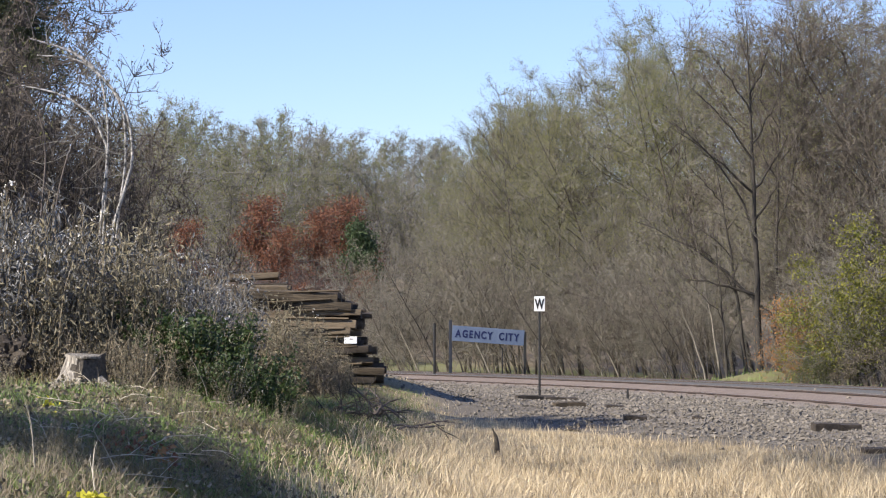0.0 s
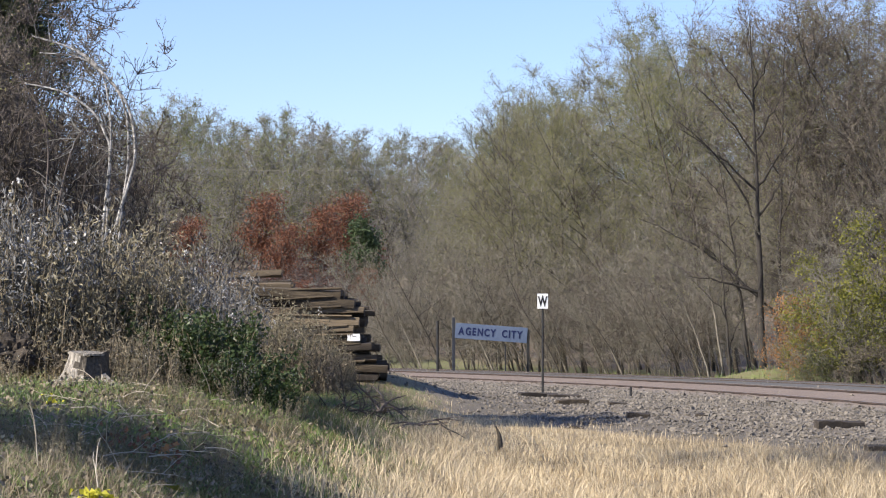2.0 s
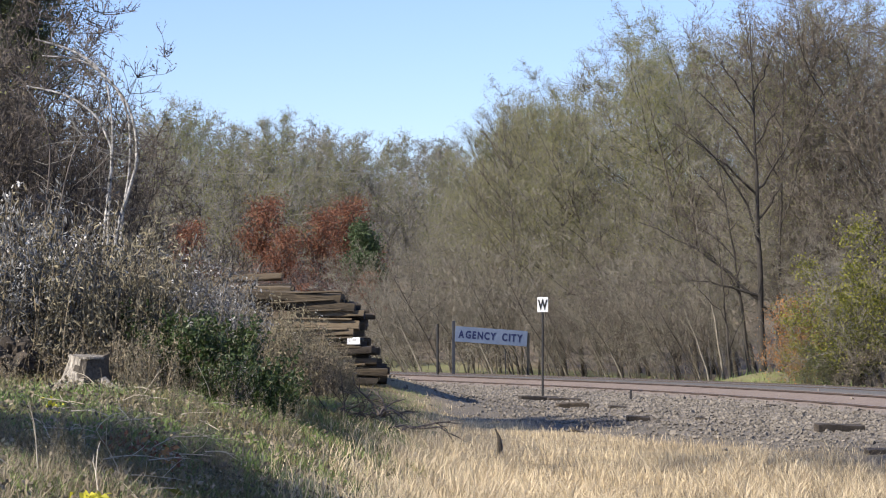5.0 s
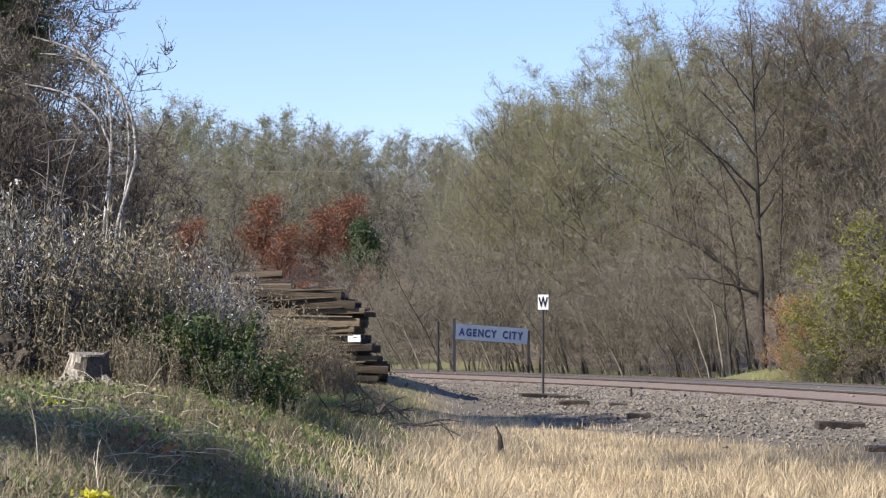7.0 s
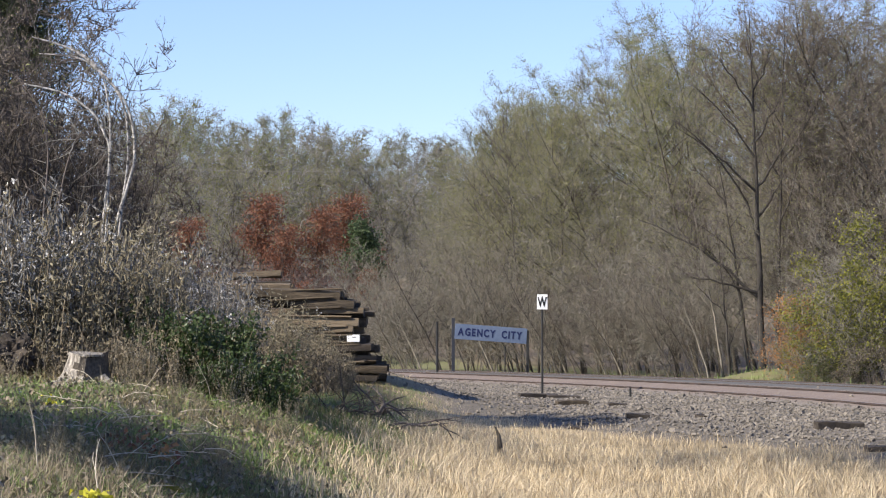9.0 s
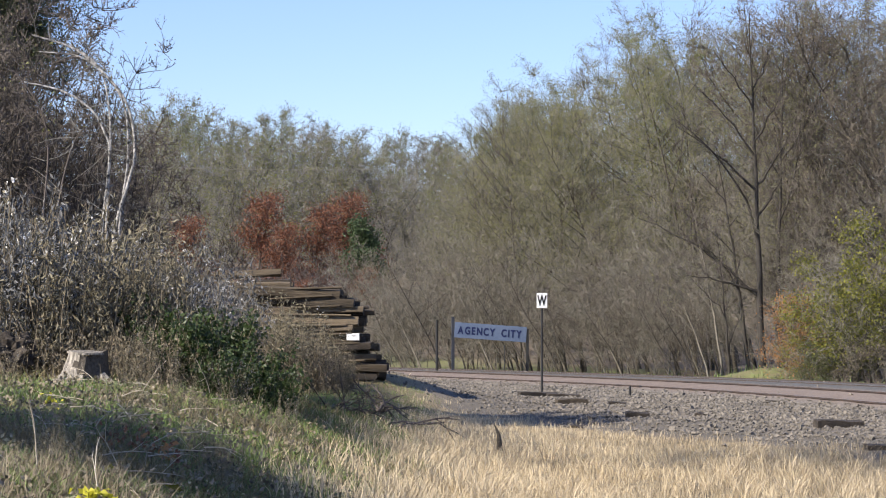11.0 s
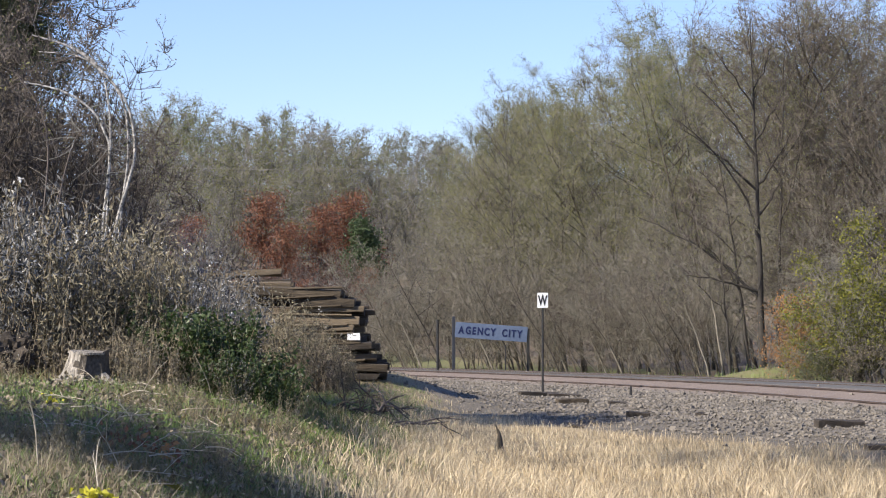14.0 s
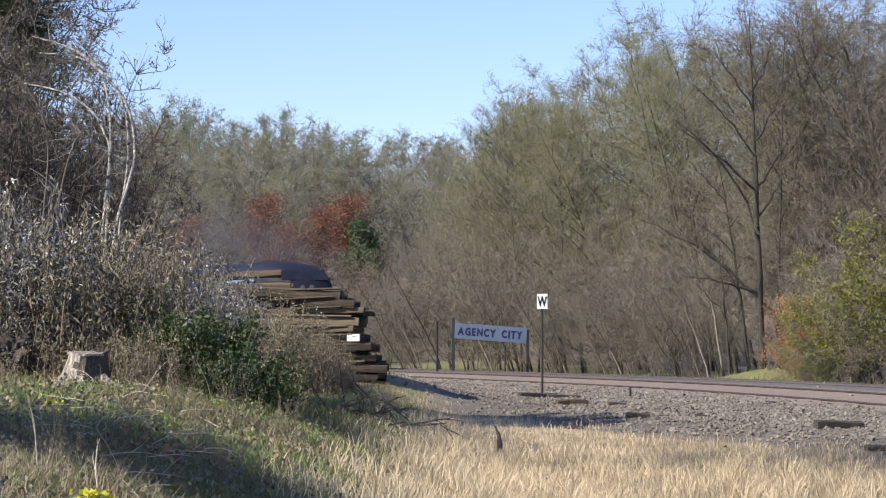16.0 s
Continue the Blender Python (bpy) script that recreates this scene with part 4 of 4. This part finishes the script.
def build_stones():
    rng = np.random.default_rng(52)
    bm = bmesh.new()
    bmesh.ops.create_cube(bm, size=1.3)
    bmesh.ops.triangulate(bm, faces=bm.faces)
    base = np.array([v.co[:] for v in bm.verts])
    tri = np.array([[v.index for v in f.verts] for f in bm.faces])
    bm.free()
    n = 88000
    y = rng.uniform(36, 112, n)
    x = rng.uniform(-0.035, 0.19, n) * y
    u, v, w = to_track(x, y)
    keep = (v + 0.6 * wavy(x, y, 1.1, 0.3) > 17.4 + rng.normal(size=n) * 0.5 + 4.2 * rng.random(n) ** 1.2) & (w < 8.0)
    keep &= ~((w > -0.25) & (rng.random(n) < 0.997))
    x, y = x[keep], y[keep]
    n = len(x)
    size = 0.015 + 0.03 * rng.random(n) ** 3 + 0.03 * rng.random(n) ** 9
    shape = base[None] * rng.uniform(0.7, 1.3, (n, 1, 3)) * (1 + rng.normal(size=(n, len(base), 1)) * 0.24) * size[:, None, None]
    q = rng.normal(size=(n, 4))
    a, b, c, d = (q / np.linalg.norm(q, axis=1, keepdims=True)).T
    turn = np.stack([1 - 2 * (c * c + d * d), 2 * (b * c - a * d), 2 * (b * d + a * c), 2 * (b * c + a * d), 1 - 2 * (b * b + d * d), 2 * (c * d - a * b),
                     2 * (b * d - a * c), 2 * (c * d + a * b), 1 - 2 * (b * b + c * c)], axis=1).reshape(n, 3, 3)
    shape = np.einsum("nij,nkj->nki", turn, shape) * np.array([1, 1, 0.75])
    verts = (shape + np.stack([x, y, ground_z(x, y) + size * 0.3], 1)[:, None]).reshape(-1, 3)
    faces = (np.arange(n)[:, None, None] * len(base) + tri[None]).reshape(-1, 3)
    tagged(new("ballast_stones", mesh_of("ballast_stones", verts, faces, [STONE])), "loose pale grey ballast stones and gravel", "gravel", kind="stuff")


# ---- tie pile ----
def tie_mesh(rng, mat, size=(2.6, 0.24, 0.205)):
    bm = box(bmesh.new(), size, bevel=0.014)
    cuts = [e for e in bm.edges if abs((e.verts[0].co - e.verts[1].co).x) > 1.0]
    bmesh.ops.subdivide_edges(bm, edges=cuts, cuts=9)
    off = rng.uniform(0, 50)
    for v in bm.verts:
        q = Vector((v.co.x * 2.2 + off, v.co.y * 9, v.co.z * 9))
        v.co += noise.noise_vector(q) * 0.022
        v.co.z += 0.02 * math.sin(v.co.x * 1.3 + off)
        if abs(v.co.x) > 1.25:
            v.co.x += 0.03 * noise.noise(Vector((off, v.co.y * 20, v.co.z * 20)))
    me = bpy.data.meshes.new("railway_tie")
    bm.to_mesh(me)
    bm.free()
    me.materials.append(mat)
    return me


def build_pile():
    rng = np.random.default_rng(61)
    variants = [tie_mesh(rng, TIE if k < 5 else TIE_OLD, (2.6, 0.24, (0.18, 0.15, 0.19, 0.13, 0.175, 0.185, 0.15, 0.165)[k])) for k in range(8)]
    ends = [-1.53, -1.34, -1.59, -1.69, -1.94, -2.08, -1.98, -1.83, -2.11, -2.42]
    z0 = gz(-2.6, 60) - 0.03

    def lay(x_end, y, z, roll=0.0, tilt=0.0, turn=0.0):
        ob = new("railway_tie", variants[rng.integers(0, 8)])
        ob.matrix_basis = pose(x_end - 1.3, y, z, roll, tilt, turn)
        tagged(ob, "weathered creosoted railway tie in a rough stack", "railway tie", "stacked ties")

    z = z0 + 0.11
    for c, end in enumerate(ends):
        for row in range(5):
            lay(end + (rng.uniform(-0.05, 0.02) if row == 0 else rng.uniform(-0.14, 0.2)), 59.6 + 0.285 * row + rng.uniform(-0.11, 0.11), z + rng.uniform(-0.02, 0.015), rng.uniform(-14, 14), rng.uniform(-1.9, 1.9), rng.uniform(-4, 4))
        z += 0.219
    lay(-3.62, 59.7, z - 0.01, 8, 1.0, 1)
    lay(-3.56, 60.1, z - 0.01, -6, 1.0, -3)
    lay(-3.84, 59.85, z + 0.17, -9, -3.5, 1)
    lay(-3.66, 60.4, z - 0.01, 5, -1.0, 2)
    for k in range(9):
        bm = box(bmesh.new(), (rng.uniform(1.0, 2.2), 0.12, 0.035), bevel=0.006)
        for v in bm.verts:
            v.co.z += 0.02 * math.sin(3 * v.co.x + k) + 0.01 * noise.noise(v.co * 9)
        me = bpy.data.meshes.new("split_board")
        bm.to_mesh(me)
        bm.free()
        me.materials.append(TIE)
        ob = new("split_board", me)
        ob.matrix_basis = pose(-2.9 + rng.uniform(-0.3, 0.25) - 0.04 * k, 59.44, z0 + 0.22 + 0.219 * (k + 1) - 0.01, rng.uniform(-20, 20), rng.uniform(-2.5, 2.5), rng.uniform(-2, 2))
        tagged(ob, "split weathered board wedged in the tie stack", "board", "split boards")
    tag = thing("paper_tag", "small white paper tag stapled to a tie", "tag", (-2.12, 59.36, z0 + 1.03))
    part("sheet", box(bmesh.new(), (0.30, 0.012, 0.17), bevel=0.003), WHITE, tag)
    mark = box(bmesh.new(), (0.08, 0.004, 0.014), pose(0.02, -0.009, 0.02), 0.001)
    part("printed_mark", mark, BLACK, tag, "dark printed mark")


def build_loose_ties():
    rng = np.random.default_rng(64)
    old = [tie_mesh(rng, TIE_OLD), tie_mesh(rng, TIE)]

    def lay(k, x, y, length, turn, label, lift=0.07):
        ob = new("loose_tie", old[k])
        ob.matrix_basis = pose(x, y, gz(x, y) + lift, 6, 0, turn) @ Matrix.Diagonal((length / 2.6, 1, 0.72, 1))
        tagged(ob, label, "railway tie", "ties lying on the gravel")

    lay(0, 2.62, 69.7, 1.1, 20, "dark broken tie lying on the gravel")
    lay(0, 3.3, 69.0, 0.9, 12, "dark broken tie lying on the gravel", 0.04)
    lay(1, 3.2, 62.5, 0.8, 14, "split pale tie lying on the gravel", 0.04)
    lay(0, 4.3, 62.0, 0.45, 6, "short dark piece of tie on the gravel", 0.03)
    lay(0, 4.16, 53.8, 0.5, 4, "short dark piece of tie on the gravel", 0.03)
    lay(0, 7.33, 46.6, 0.92, 14, "old brown tie lying on the gravel")
    # Added dark tie that stands in for a patch of shadow.
    lay(0, 7.0, 38.6, 1.1, 10, "dark tie laid as a shadow patch on the gravel", 0.0)
    lay(0, 5.5, 53.5, 0.2, -30, "small dark chunk of wood on the gravel", -0.02)
    lay(0, 8.0, 61.0, 0.28, 20, "small dark chunk of wood on the gravel", -0.02)
    lay(0, 2.55, 48.2, 0.25, 5, "small dark chunk of wood on the gravel", -0.02)
    lay(0, 1.4, 69.5, 0.22, 40, "small dark chunk of wood on the gravel", -0.02)


# ---- signs ----
def letters(text, size, mat, parent, m, name="letter", narrow=1.0):
    x = 0.0
    for ch in text:
        if ch == " ":
            x += size * 0.62
            continue
        cu = bpy.data.curves.new(name, "FONT")
        cu.body, cu.size, cu.extrude, cu.offset = ch, size, 0.004, size * 0.035
        tmp = bpy.data.objects.new(name, cu)
        scene.collection.objects.link(tmp)
        bpy.context.view_layer.update()
        me = bpy.data.meshes.new_from_object(tmp.evaluated_get(bpy.context.evaluated_depsgraph_get()))
        wide = max(v.co.x for v in me.vertices)
        bpy.data.objects.remove(tmp)
        me.materials.clear()
        me.materials.append(mat)
        ob = part(name, me, None, parent)
        ob.matrix_basis = m @ Matrix.Translation((x * narrow, 0, 0)) @ Matrix.Diagonal((narrow, 1, 1, 1))
        x += wide + size * 0.16
    return x


def build_signs():
    x, y = 2.92, 74.0
    z = gz(x, y)
    w = thing("whistle_post", "black steel post with a white W plate", "sign post", (x, y, z))
    part("post", rod(bmesh.new(), 0.034, 0.032, 2.62, pose(0, 0, -0.1), 12), POST, w)
    plate = part("plate", box(bmesh.new(), (0.31, 0.012, 0.44), pose(0, -0.05, 2.74), 0.004), WHITE, w, "white enamel plate")
    letters("W", 0.40, BLACK, plate, pose(-0.13, -0.062, 2.60, 90, 0, 0), narrow=0.62)
    part("bolt", rod(bmesh.new(), 0.012, 0.012, 0.02, pose(0, -0.055, 2.9, 90), 8), POST, plate)
    x, y = 2.05, 108.0
    z = gz(x, y)
    s = thing("station_sign", "light blue station name board on two posts", "sign", (x, y, z), 6)
    part("post", box(bmesh.new(), (0.13, 0.10, 2.3), pose(-1.62, 0, 1.15), 0.01), POST_BLUE, s)
    part("post", box(bmesh.new(), (0.12, 0.10, 1.9), pose(1.60, 0, 0.83), 0.01), POST, s)
    board = part("board", box(bmesh.new(), (3.12, 0.05, 0.66), pose(0, -0.04, 1.63, 0, 4.0, 0), 0.008), BOARD, s, "light blue painted board")
    letters("AGENCY CITY", 0.44, NAVY, board, pose(-1.42, -0.075, 1.58, 0, 4.0, 0) @ pose(0, 0, 0, 90, 0, 0), narrow=0.755)
    for px, py, h, r in ((-0.25, 107.0, 2.15, 0.055), (2.65, 107.5, 1.1, 0.03)):
        st = thing("fence_stake", "weathered dark steel stake in the verge", "stake", (px, py, gz(px, py)), group="stakes")
        part("stake", rod(bmesh.new(), r, r, h + 0.1, pose(0, 0, -0.1), 8), POST, st)
    st = thing("marker_stub", "short dark stub beside the rail", "stake", (5.25, 70.5, gz(5.25, 70.5)))
    part("stub", rod(bmesh.new(), 0.035, 0.03, 0.32, pose(0, 0, -0.05), 8), POST, st)


# ---- stump, sticks and litter on the bank ----
def build_stump():
    rng = np.random.default_rng(71)
    x, y = -3.60, 25.4
    top = thing("tree_stump", "weathered pale cut stump among dead weeds", "stump", (x, y, gz(x, y)))
    bm = bmesh.new()
    rings, sides = 7, 22
    vs = []
    for k in range(rings):
        h = k / (rings - 1)
        row = []
        for j in range(sides):
            a = 2 * math.pi * j / sides
            r = 0.19 + 0.17 * (1 - h) ** 2.0
            r *= 1 + 0.12 * math.sin(3 * a + 0.8) + 0.09 * math.sin(8 * a) * (1.2 - h) + 0.16 * noise.noise(Vector((math.cos(a) * 3, math.sin(a) * 3, h * 2)))
            row.append(bm.verts.new((r * math.cos(a) - 0.06 * (1 - h), r * math.sin(a), -0.08 + 0.40 * h + 0.035 * math.sin(a * 2 + 1) * h)))
        vs.append(row)
    for k in range(rings - 1):
        for j in range(sides):
            bm.faces.new((vs[k][j], vs[k][(j + 1) % sides], vs[k + 1][(j + 1) % sides], vs[k + 1][j]))
    bole = part("bole", bm, BARK, top, "dark bole with a pale left flank")
    bole.data.materials.append(STUMP)
    # Faces left of a wavy line take the pale slot, the rest stay dark.
    for p in bole.data.polygons:
        p.material_index = 1 if p.center.x < -0.05 + 0.05 * math.sin(25 * p.center.z) else 0
    for k, (ang, ln) in enumerate(((185, 0.42), (215, 0.36), (250, 0.3), (335, 0.3))):
        c, d = math.cos(math.radians(ang)), math.sin(math.radians(ang))
        way = [(c * (0.18 + ln * t), d * (0.18 + ln * t), 0.10 * (1 - t) ** 2 - 0.03) for t in (0, 0.25, 0.5, 0.75, 1)]
        part("root", mesh_of("root", *pipe(way, [0.07, 0.055, 0.045, 0.035, 0.02], 8), [STUMP], flat=False), None, top)
    cap = bmesh.new()
    bmesh.ops.create_circle(cap, cap_ends=True, segments=22, radius=0.192, matrix=pose(0, 0, 0.335, 4, 3, 0))
    bmesh.ops.solidify(cap, geom=cap.faces[:], thickness=0.02)
    part("cut_face", cap, STUMP, top, "weathered sawn top face")
    x, y = -4.45, 26.0
    root = thing("rotten_root", "dark rotten root mass half hidden in weeds", "root", (x, y, gz(x, y) + 0.30))
    bm = bmesh.new()
    bmesh.ops.create_icosphere(bm, subdivisions=4, radius=0.3)
    for v in bm.verts:
        v.co *= 0.75 + 0.55 * noise.noise(v.co * 5.0) + 0.3 * noise.noise(v.co * 14.0)
        v.co.x *= 1.3
        v.co.z *= 0.8
    part("root", bm, TIE_OLD, root)


def build_sticks():
    rng = np.random.default_rng(77)

    def stick(name, label, x, y, z, spread, n, length, r, mat, up=0.5, wander=0.25):
        heap = thing(name, label, "branches", (x, y, gz(x, y) + z))
        for _ in range(n):
            p = np.array([rng.normal() * spread, rng.normal() * spread, 0.0])
            d = np.array([rng.normal(), rng.normal() * 0.6, abs(rng.normal()) * up])
            d /= np.linalg.norm(d)
            ln = length * rng.uniform(0.5, 1.1)
            pts = [p]
            for k in range(5):
                pts.append(pts[-1] + d * ln / 5)
                d = d + rng.normal(size=3) * wander - np.array([0, 0, 0.10])
                d /= np.linalg.norm(d)
            st = part("stick", mesh_of("stick", *pipe(pts, [r * (1 - 0.15 * k) for k in range(6)], 5), [mat], flat=False), None, heap)
            for k in (2, 3):
                e = pts[k + 1] - pts[k] + rng.normal(size=3) * ln * 0.14
                part("twig", mesh_of("twig", *pipe([pts[k], pts[k] + e * 0.7, pts[k] + e * 1.3 + rng.normal(size=3) * 0.02], [r * 0.5, r * 0.4, r * 0.2], 4), [mat], flat=False), None, st)

    stick("brush_heap", "heap of dead grey sticks at the foot of the bank", -1.55, 38.0, 0.05, 0.35, 26, 0.9, 0.011, BARK, 0.9)
    stick("fallen_branch", "dark fallen branch in the dry grass", -0.95, 38.5, 0.16, 0.06, 7, 0.9, 0.024, TWIG_DARK, 0.9)
    stick("fallen_branch", "dark fallen branch in the dry grass", -0.40, 37.5, 0.17, 0.05, 5, 0.95, 0.02, TWIG_DARK, 0.15)
    for i in range(32):
        y = rng.uniform(17, 25) if i < 22 else rng.uniform(13, 17)
        x = rng.uniform(-0.15, -0.085) * y if i < 22 else rng.uniform(-0.175, -0.05) * y
        stick("dead_stick", "bleached dead stalks lying on the bank", x, y, 0.09, 0.10, 2, 0.42, 0.0048, STALK, 0.35, 0.1)
    stick("dead_stick", "bleached dead stalks lying on the bank", -1.65, 13.8, 0.08, 0.03, 2, 0.35, 0.005, STALK, 0.3)
    x, y = 0.84, 36.5
    snag = thing("dead_snag", "small dark broken snag in the golden grass", "snag", (x, y, gz(x, y)))
    bm = bmesh.new()
    rod(bm, 0.06, 0.028, 0.34, pose(0, 0, -0.05, 0, -5, 0), 9)
    rod(bm, 0.03, 0.008, 0.16, pose(-0.028, 0, 0.28, 0, -22, 0), 7)
    part("snag", bm, BARK, snag)
    for x, y, n in ((-1.80, 13.0, 80), (-0.88, 13.9, 14), (-1.70, 13.1, 14), (-3.15, 20.3, 16), (-1.20, 13.2, 8)):
        at = np.stack([x + rng.normal(size=n) * 0.035, y + rng.normal(size=n) * 0.05, gz(x, y) + 0.07 + rng.uniform(0, 0.12, n)], 1)
        sprig = thing("yellow_sprig", "yellow leafy sprig in sunlit colour in the near grass", "sprig")
        part("leaves", mesh_of("leaves", *leaves(rng, at, 0.042, wide=0.4), [LEAF_SUNLIT]), None, sprig)
    # fallen leaves
    for mat, label, n, size, a0, a1, y0, y1 in (
        (LEAF_YELLOW, "large yellow fallen leaves on the bank", 5, 0.13, -0.14, -0.05, 12.2, 15.0),
        (LEAF_ORANGE, "orange-brown fallen leaves on the bank", 18, 0.075, -0.122, -0.106, 16.7, 17.6),
        (LEAF_RUST, "dark rust-brown fallen leaves on the bank", 60, 0.06, -0.137, -0.105, 16.3, 18.0),
        (LEAF_TAN, "pale fallen leaves scattered on the bank", 1500, 0.035, -0.18, -0.03, 12, 25),
        (LEAF_BROWN, "brown fallen leaves scattered on the bank", 2600, 0.04, -0.18, -0.02, 12, 25),
    ):
        y = rng.uniform(y0, y1, n)
        x = rng.uniform(a0, a1, n) * y
        at = np.stack([x, y, ground_z(x, y) + rng.uniform(0.05, 0.13, n)], 1)
        tagged(new("fallen_leaves", mesh_of("fallen_leaves", *leaves(rng, at, size), [mat])), label, "leaves", kind="stuff")


# ---- locomotive ----
WHEELS = []


def build_locomotive():
    top = thing("locomotive", "dark blue streamlined diesel locomotive with a pale stripe", "locomotive")
    # x forward, nose at x = 0
    secs = [(0.0, 1.15, 1.0, 2.9), (-0.2, 1.32, 0.75, 3.5), (-0.5, 1.42, 0.7, 4.0), (-1.0, 1.48, 0.7, 4.4), (-1.9, 1.5, 0.7, 4.72), (-3.4, 1.5, 0.7, 4.88), (-20.0, 1.5, 0.7, 4.88)]
    bm = bmesh.new()
    rings = []
    for x, hw, lo, hi in secs:
        r = []
        pr = [(-hw, lo), (-hw, lo + (hi - lo) * 0.5), (-hw, hi - 0.75), (-hw * 0.93, hi - 0.38), (-hw * 0.72, hi - 0.12), (-hw * 0.3, hi), (hw * 0.3, hi), (hw * 0.72, hi - 0.12), (hw * 0.93, hi - 0.38), (hw, hi - 0.75), (hw, lo + (hi - lo) * 0.5), (hw, lo)]
        rings.append([bm.verts.new((x, a, b)) for a, b in pr])
    for a, b in zip(rings, rings[1:]):
        for j in range(12):
            bm.faces.new((a[j], a[(j + 1) % 12], b[(j + 1) % 12], b[j]))
    bm.faces.new(rings[0])
    bm.faces.new(rings[-1][::-1])
    bmesh.ops.recalc_face_normals(bm, faces=bm.faces)
    for f in bm.faces:
        f.smooth = len(f.verts) == 4
    body = part("body", bm, BLUE, top, "glossy dark blue carbody")
    for s in (-1, 1):
        part("stripe", box(bmesh.new(), (17.0, 0.014, 0.16), pose(-11.4, s * 1.505, 3.95), 0.003), STRIPE, body, "pale blue stripe")
        part("side_window", box(bmesh.new(), (0.8, 0.02, 0.55), pose(-3.2, s * 1.50, 3.25), 0.006), GLASS, body, "dark cab side window")
        part("windshield", box(bmesh.new(), (0.05, 1.0, 0.72), pose(-0.74, s * 0.62, 4.16, 0, -50, 0), 0.02), GLASS, body, "dark windshield pane")
        part("headlight", rod(bmesh.new(), 0.11, 0.11, 0.06, pose(-0.28, s * 0.22, 3.6, 0, 60, 0), 16), LAMP, body, "headlight")
    for x in (-6.0, -9.0, -11.0, -13.0):
        part("roof_fan", rod(bmesh.new(), 0.55, 0.55, 0.12, pose(x, 0, 4.85), 20), STEEL, body, "round roof fan")
    part("exhaust", box(bmesh.new(), (0.9, 0.5, 0.2), pose(-7.5, 0, 4.93), 0.03), STEEL, body, "sooty exhaust outlet")
    part("pilot", box(bmesh.new(), (0.3, 2.5, 0.55), pose(-0.2, 0, 0.5), 0.05), STEEL, top, "black pilot plate")
    part("coupler", box(bmesh.new(), (0.7, 0.25, 0.3), pose(0.25, 0, 0.85), 0.05), STEEL, top)
    part("fuel_tank", box(bmesh.new(), (5.0, 2.4, 0.8), pose(-10, 0, 0.62), 0.12), STEEL, top)
    for x in (-4.2, -15.8):
        bogie = part("bogie", box(bmesh.new(), (4.0, 2.3, 0.4), pose(x, 0, 0.62), 0.06), STEEL, top, "black bogie")
        for dx in (-1.35, 1.35):
            for s in (-1, 1):
                wheel = part("wheel", rod(bmesh.new(), 0.5, 0.5, 0.13, pose(0, -0.065, 0, -90, 0, 0), 20), STEEL, bogie)
                WHEELS.append((wheel, x + dx, s * 0.75))
    return top


def build_smoke():
    rng = np.random.default_rng(88)
    puffs = []
    for k in range(8):
        n = 16000
        at = rng.normal(size=(n, 3)) * np.array([1.7 + 0.2 * k, 1.0, 0.62 + 0.07 * k])
        ob = new("exhaust_smoke", mesh_of("exhaust_smoke", *leaves(rng, at, 0.038, fold=False), [SOOT]))
        tagged(ob, "thin dark diesel exhaust haze over the locomotive", "smoke", "exhaust puffs")
        puffs.append(ob)
    return puffs


build_ground()
build_tracks()
build_woods()
build_far_hill()
build_right_bush()
build_saplings()
build_weeds()
build_grass()
build_stones()
build_pile()
build_loose_ties()
build_signs()
build_stump()
build_sticks()
LOCO = build_locomotive()
SMOKE = build_smoke()


def on_rails(u):
    """The pose of the locomotive with its nose at u along the near track, heading towards the camera's side."""
    x, y = on_track(u, 0.75)
    x2, y2 = on_track(u + 12.0, 0.75)
    return pose(float(x), float(y), 0.52, 0, 0, math.degrees(math.atan2(float(y - y2), float(x - x2))))


def motions():
    speed, end = 6.5, 109.4
    times = [0.5 * i for i in range(33)]
    walk(LOCO, [(t, on_rails(end + speed * (16.0 - t))) for t in times])
    for ob, x, y in WHEELS:
        walk(ob, [(0.1 * i, pose(x, y, 0.505, 0, math.degrees(speed * 0.1 * i / 0.5), 0)) for i in range(161)])
    for k, ob in enumerate(SMOKE):
        rows = []
        for t in times:
            u = end + 4.5 + 2.2 * k + (speed - 0.5 * k) * (16.0 - t)
            x, y = on_track(u, 0.75)
            rows.append((t, pose(float(x), float(y), 5.7 + 0.28 * k, 0, 6 * math.sin(t + k), 20 + 8 * t)))
        walk(ob, rows)
    for ob, amount, phase in SWAY:
        base, turn = ob.matrix_basis.translation.copy(), ob.matrix_basis.to_euler()
        spin = Matrix.Rotation(turn.z, 4, "Z")
        rows = []
        for i in range(33):
            t = 0.5 * i
            gust = 0.6 + 0.4 * math.sin(0.7 * t + 0.25 * base.x)
            side = amount * (gust * math.sin(2.6 * t + phase) + 0.8 * gust)
            fore = 0.5 * amount * math.sin(1.9 * t + 1.3 * phase)
            rows.append((t, Matrix.Translation(base) @ pose(0, 0, 0, fore, side, 0) @ spin))
        walk(ob, rows)


motions()
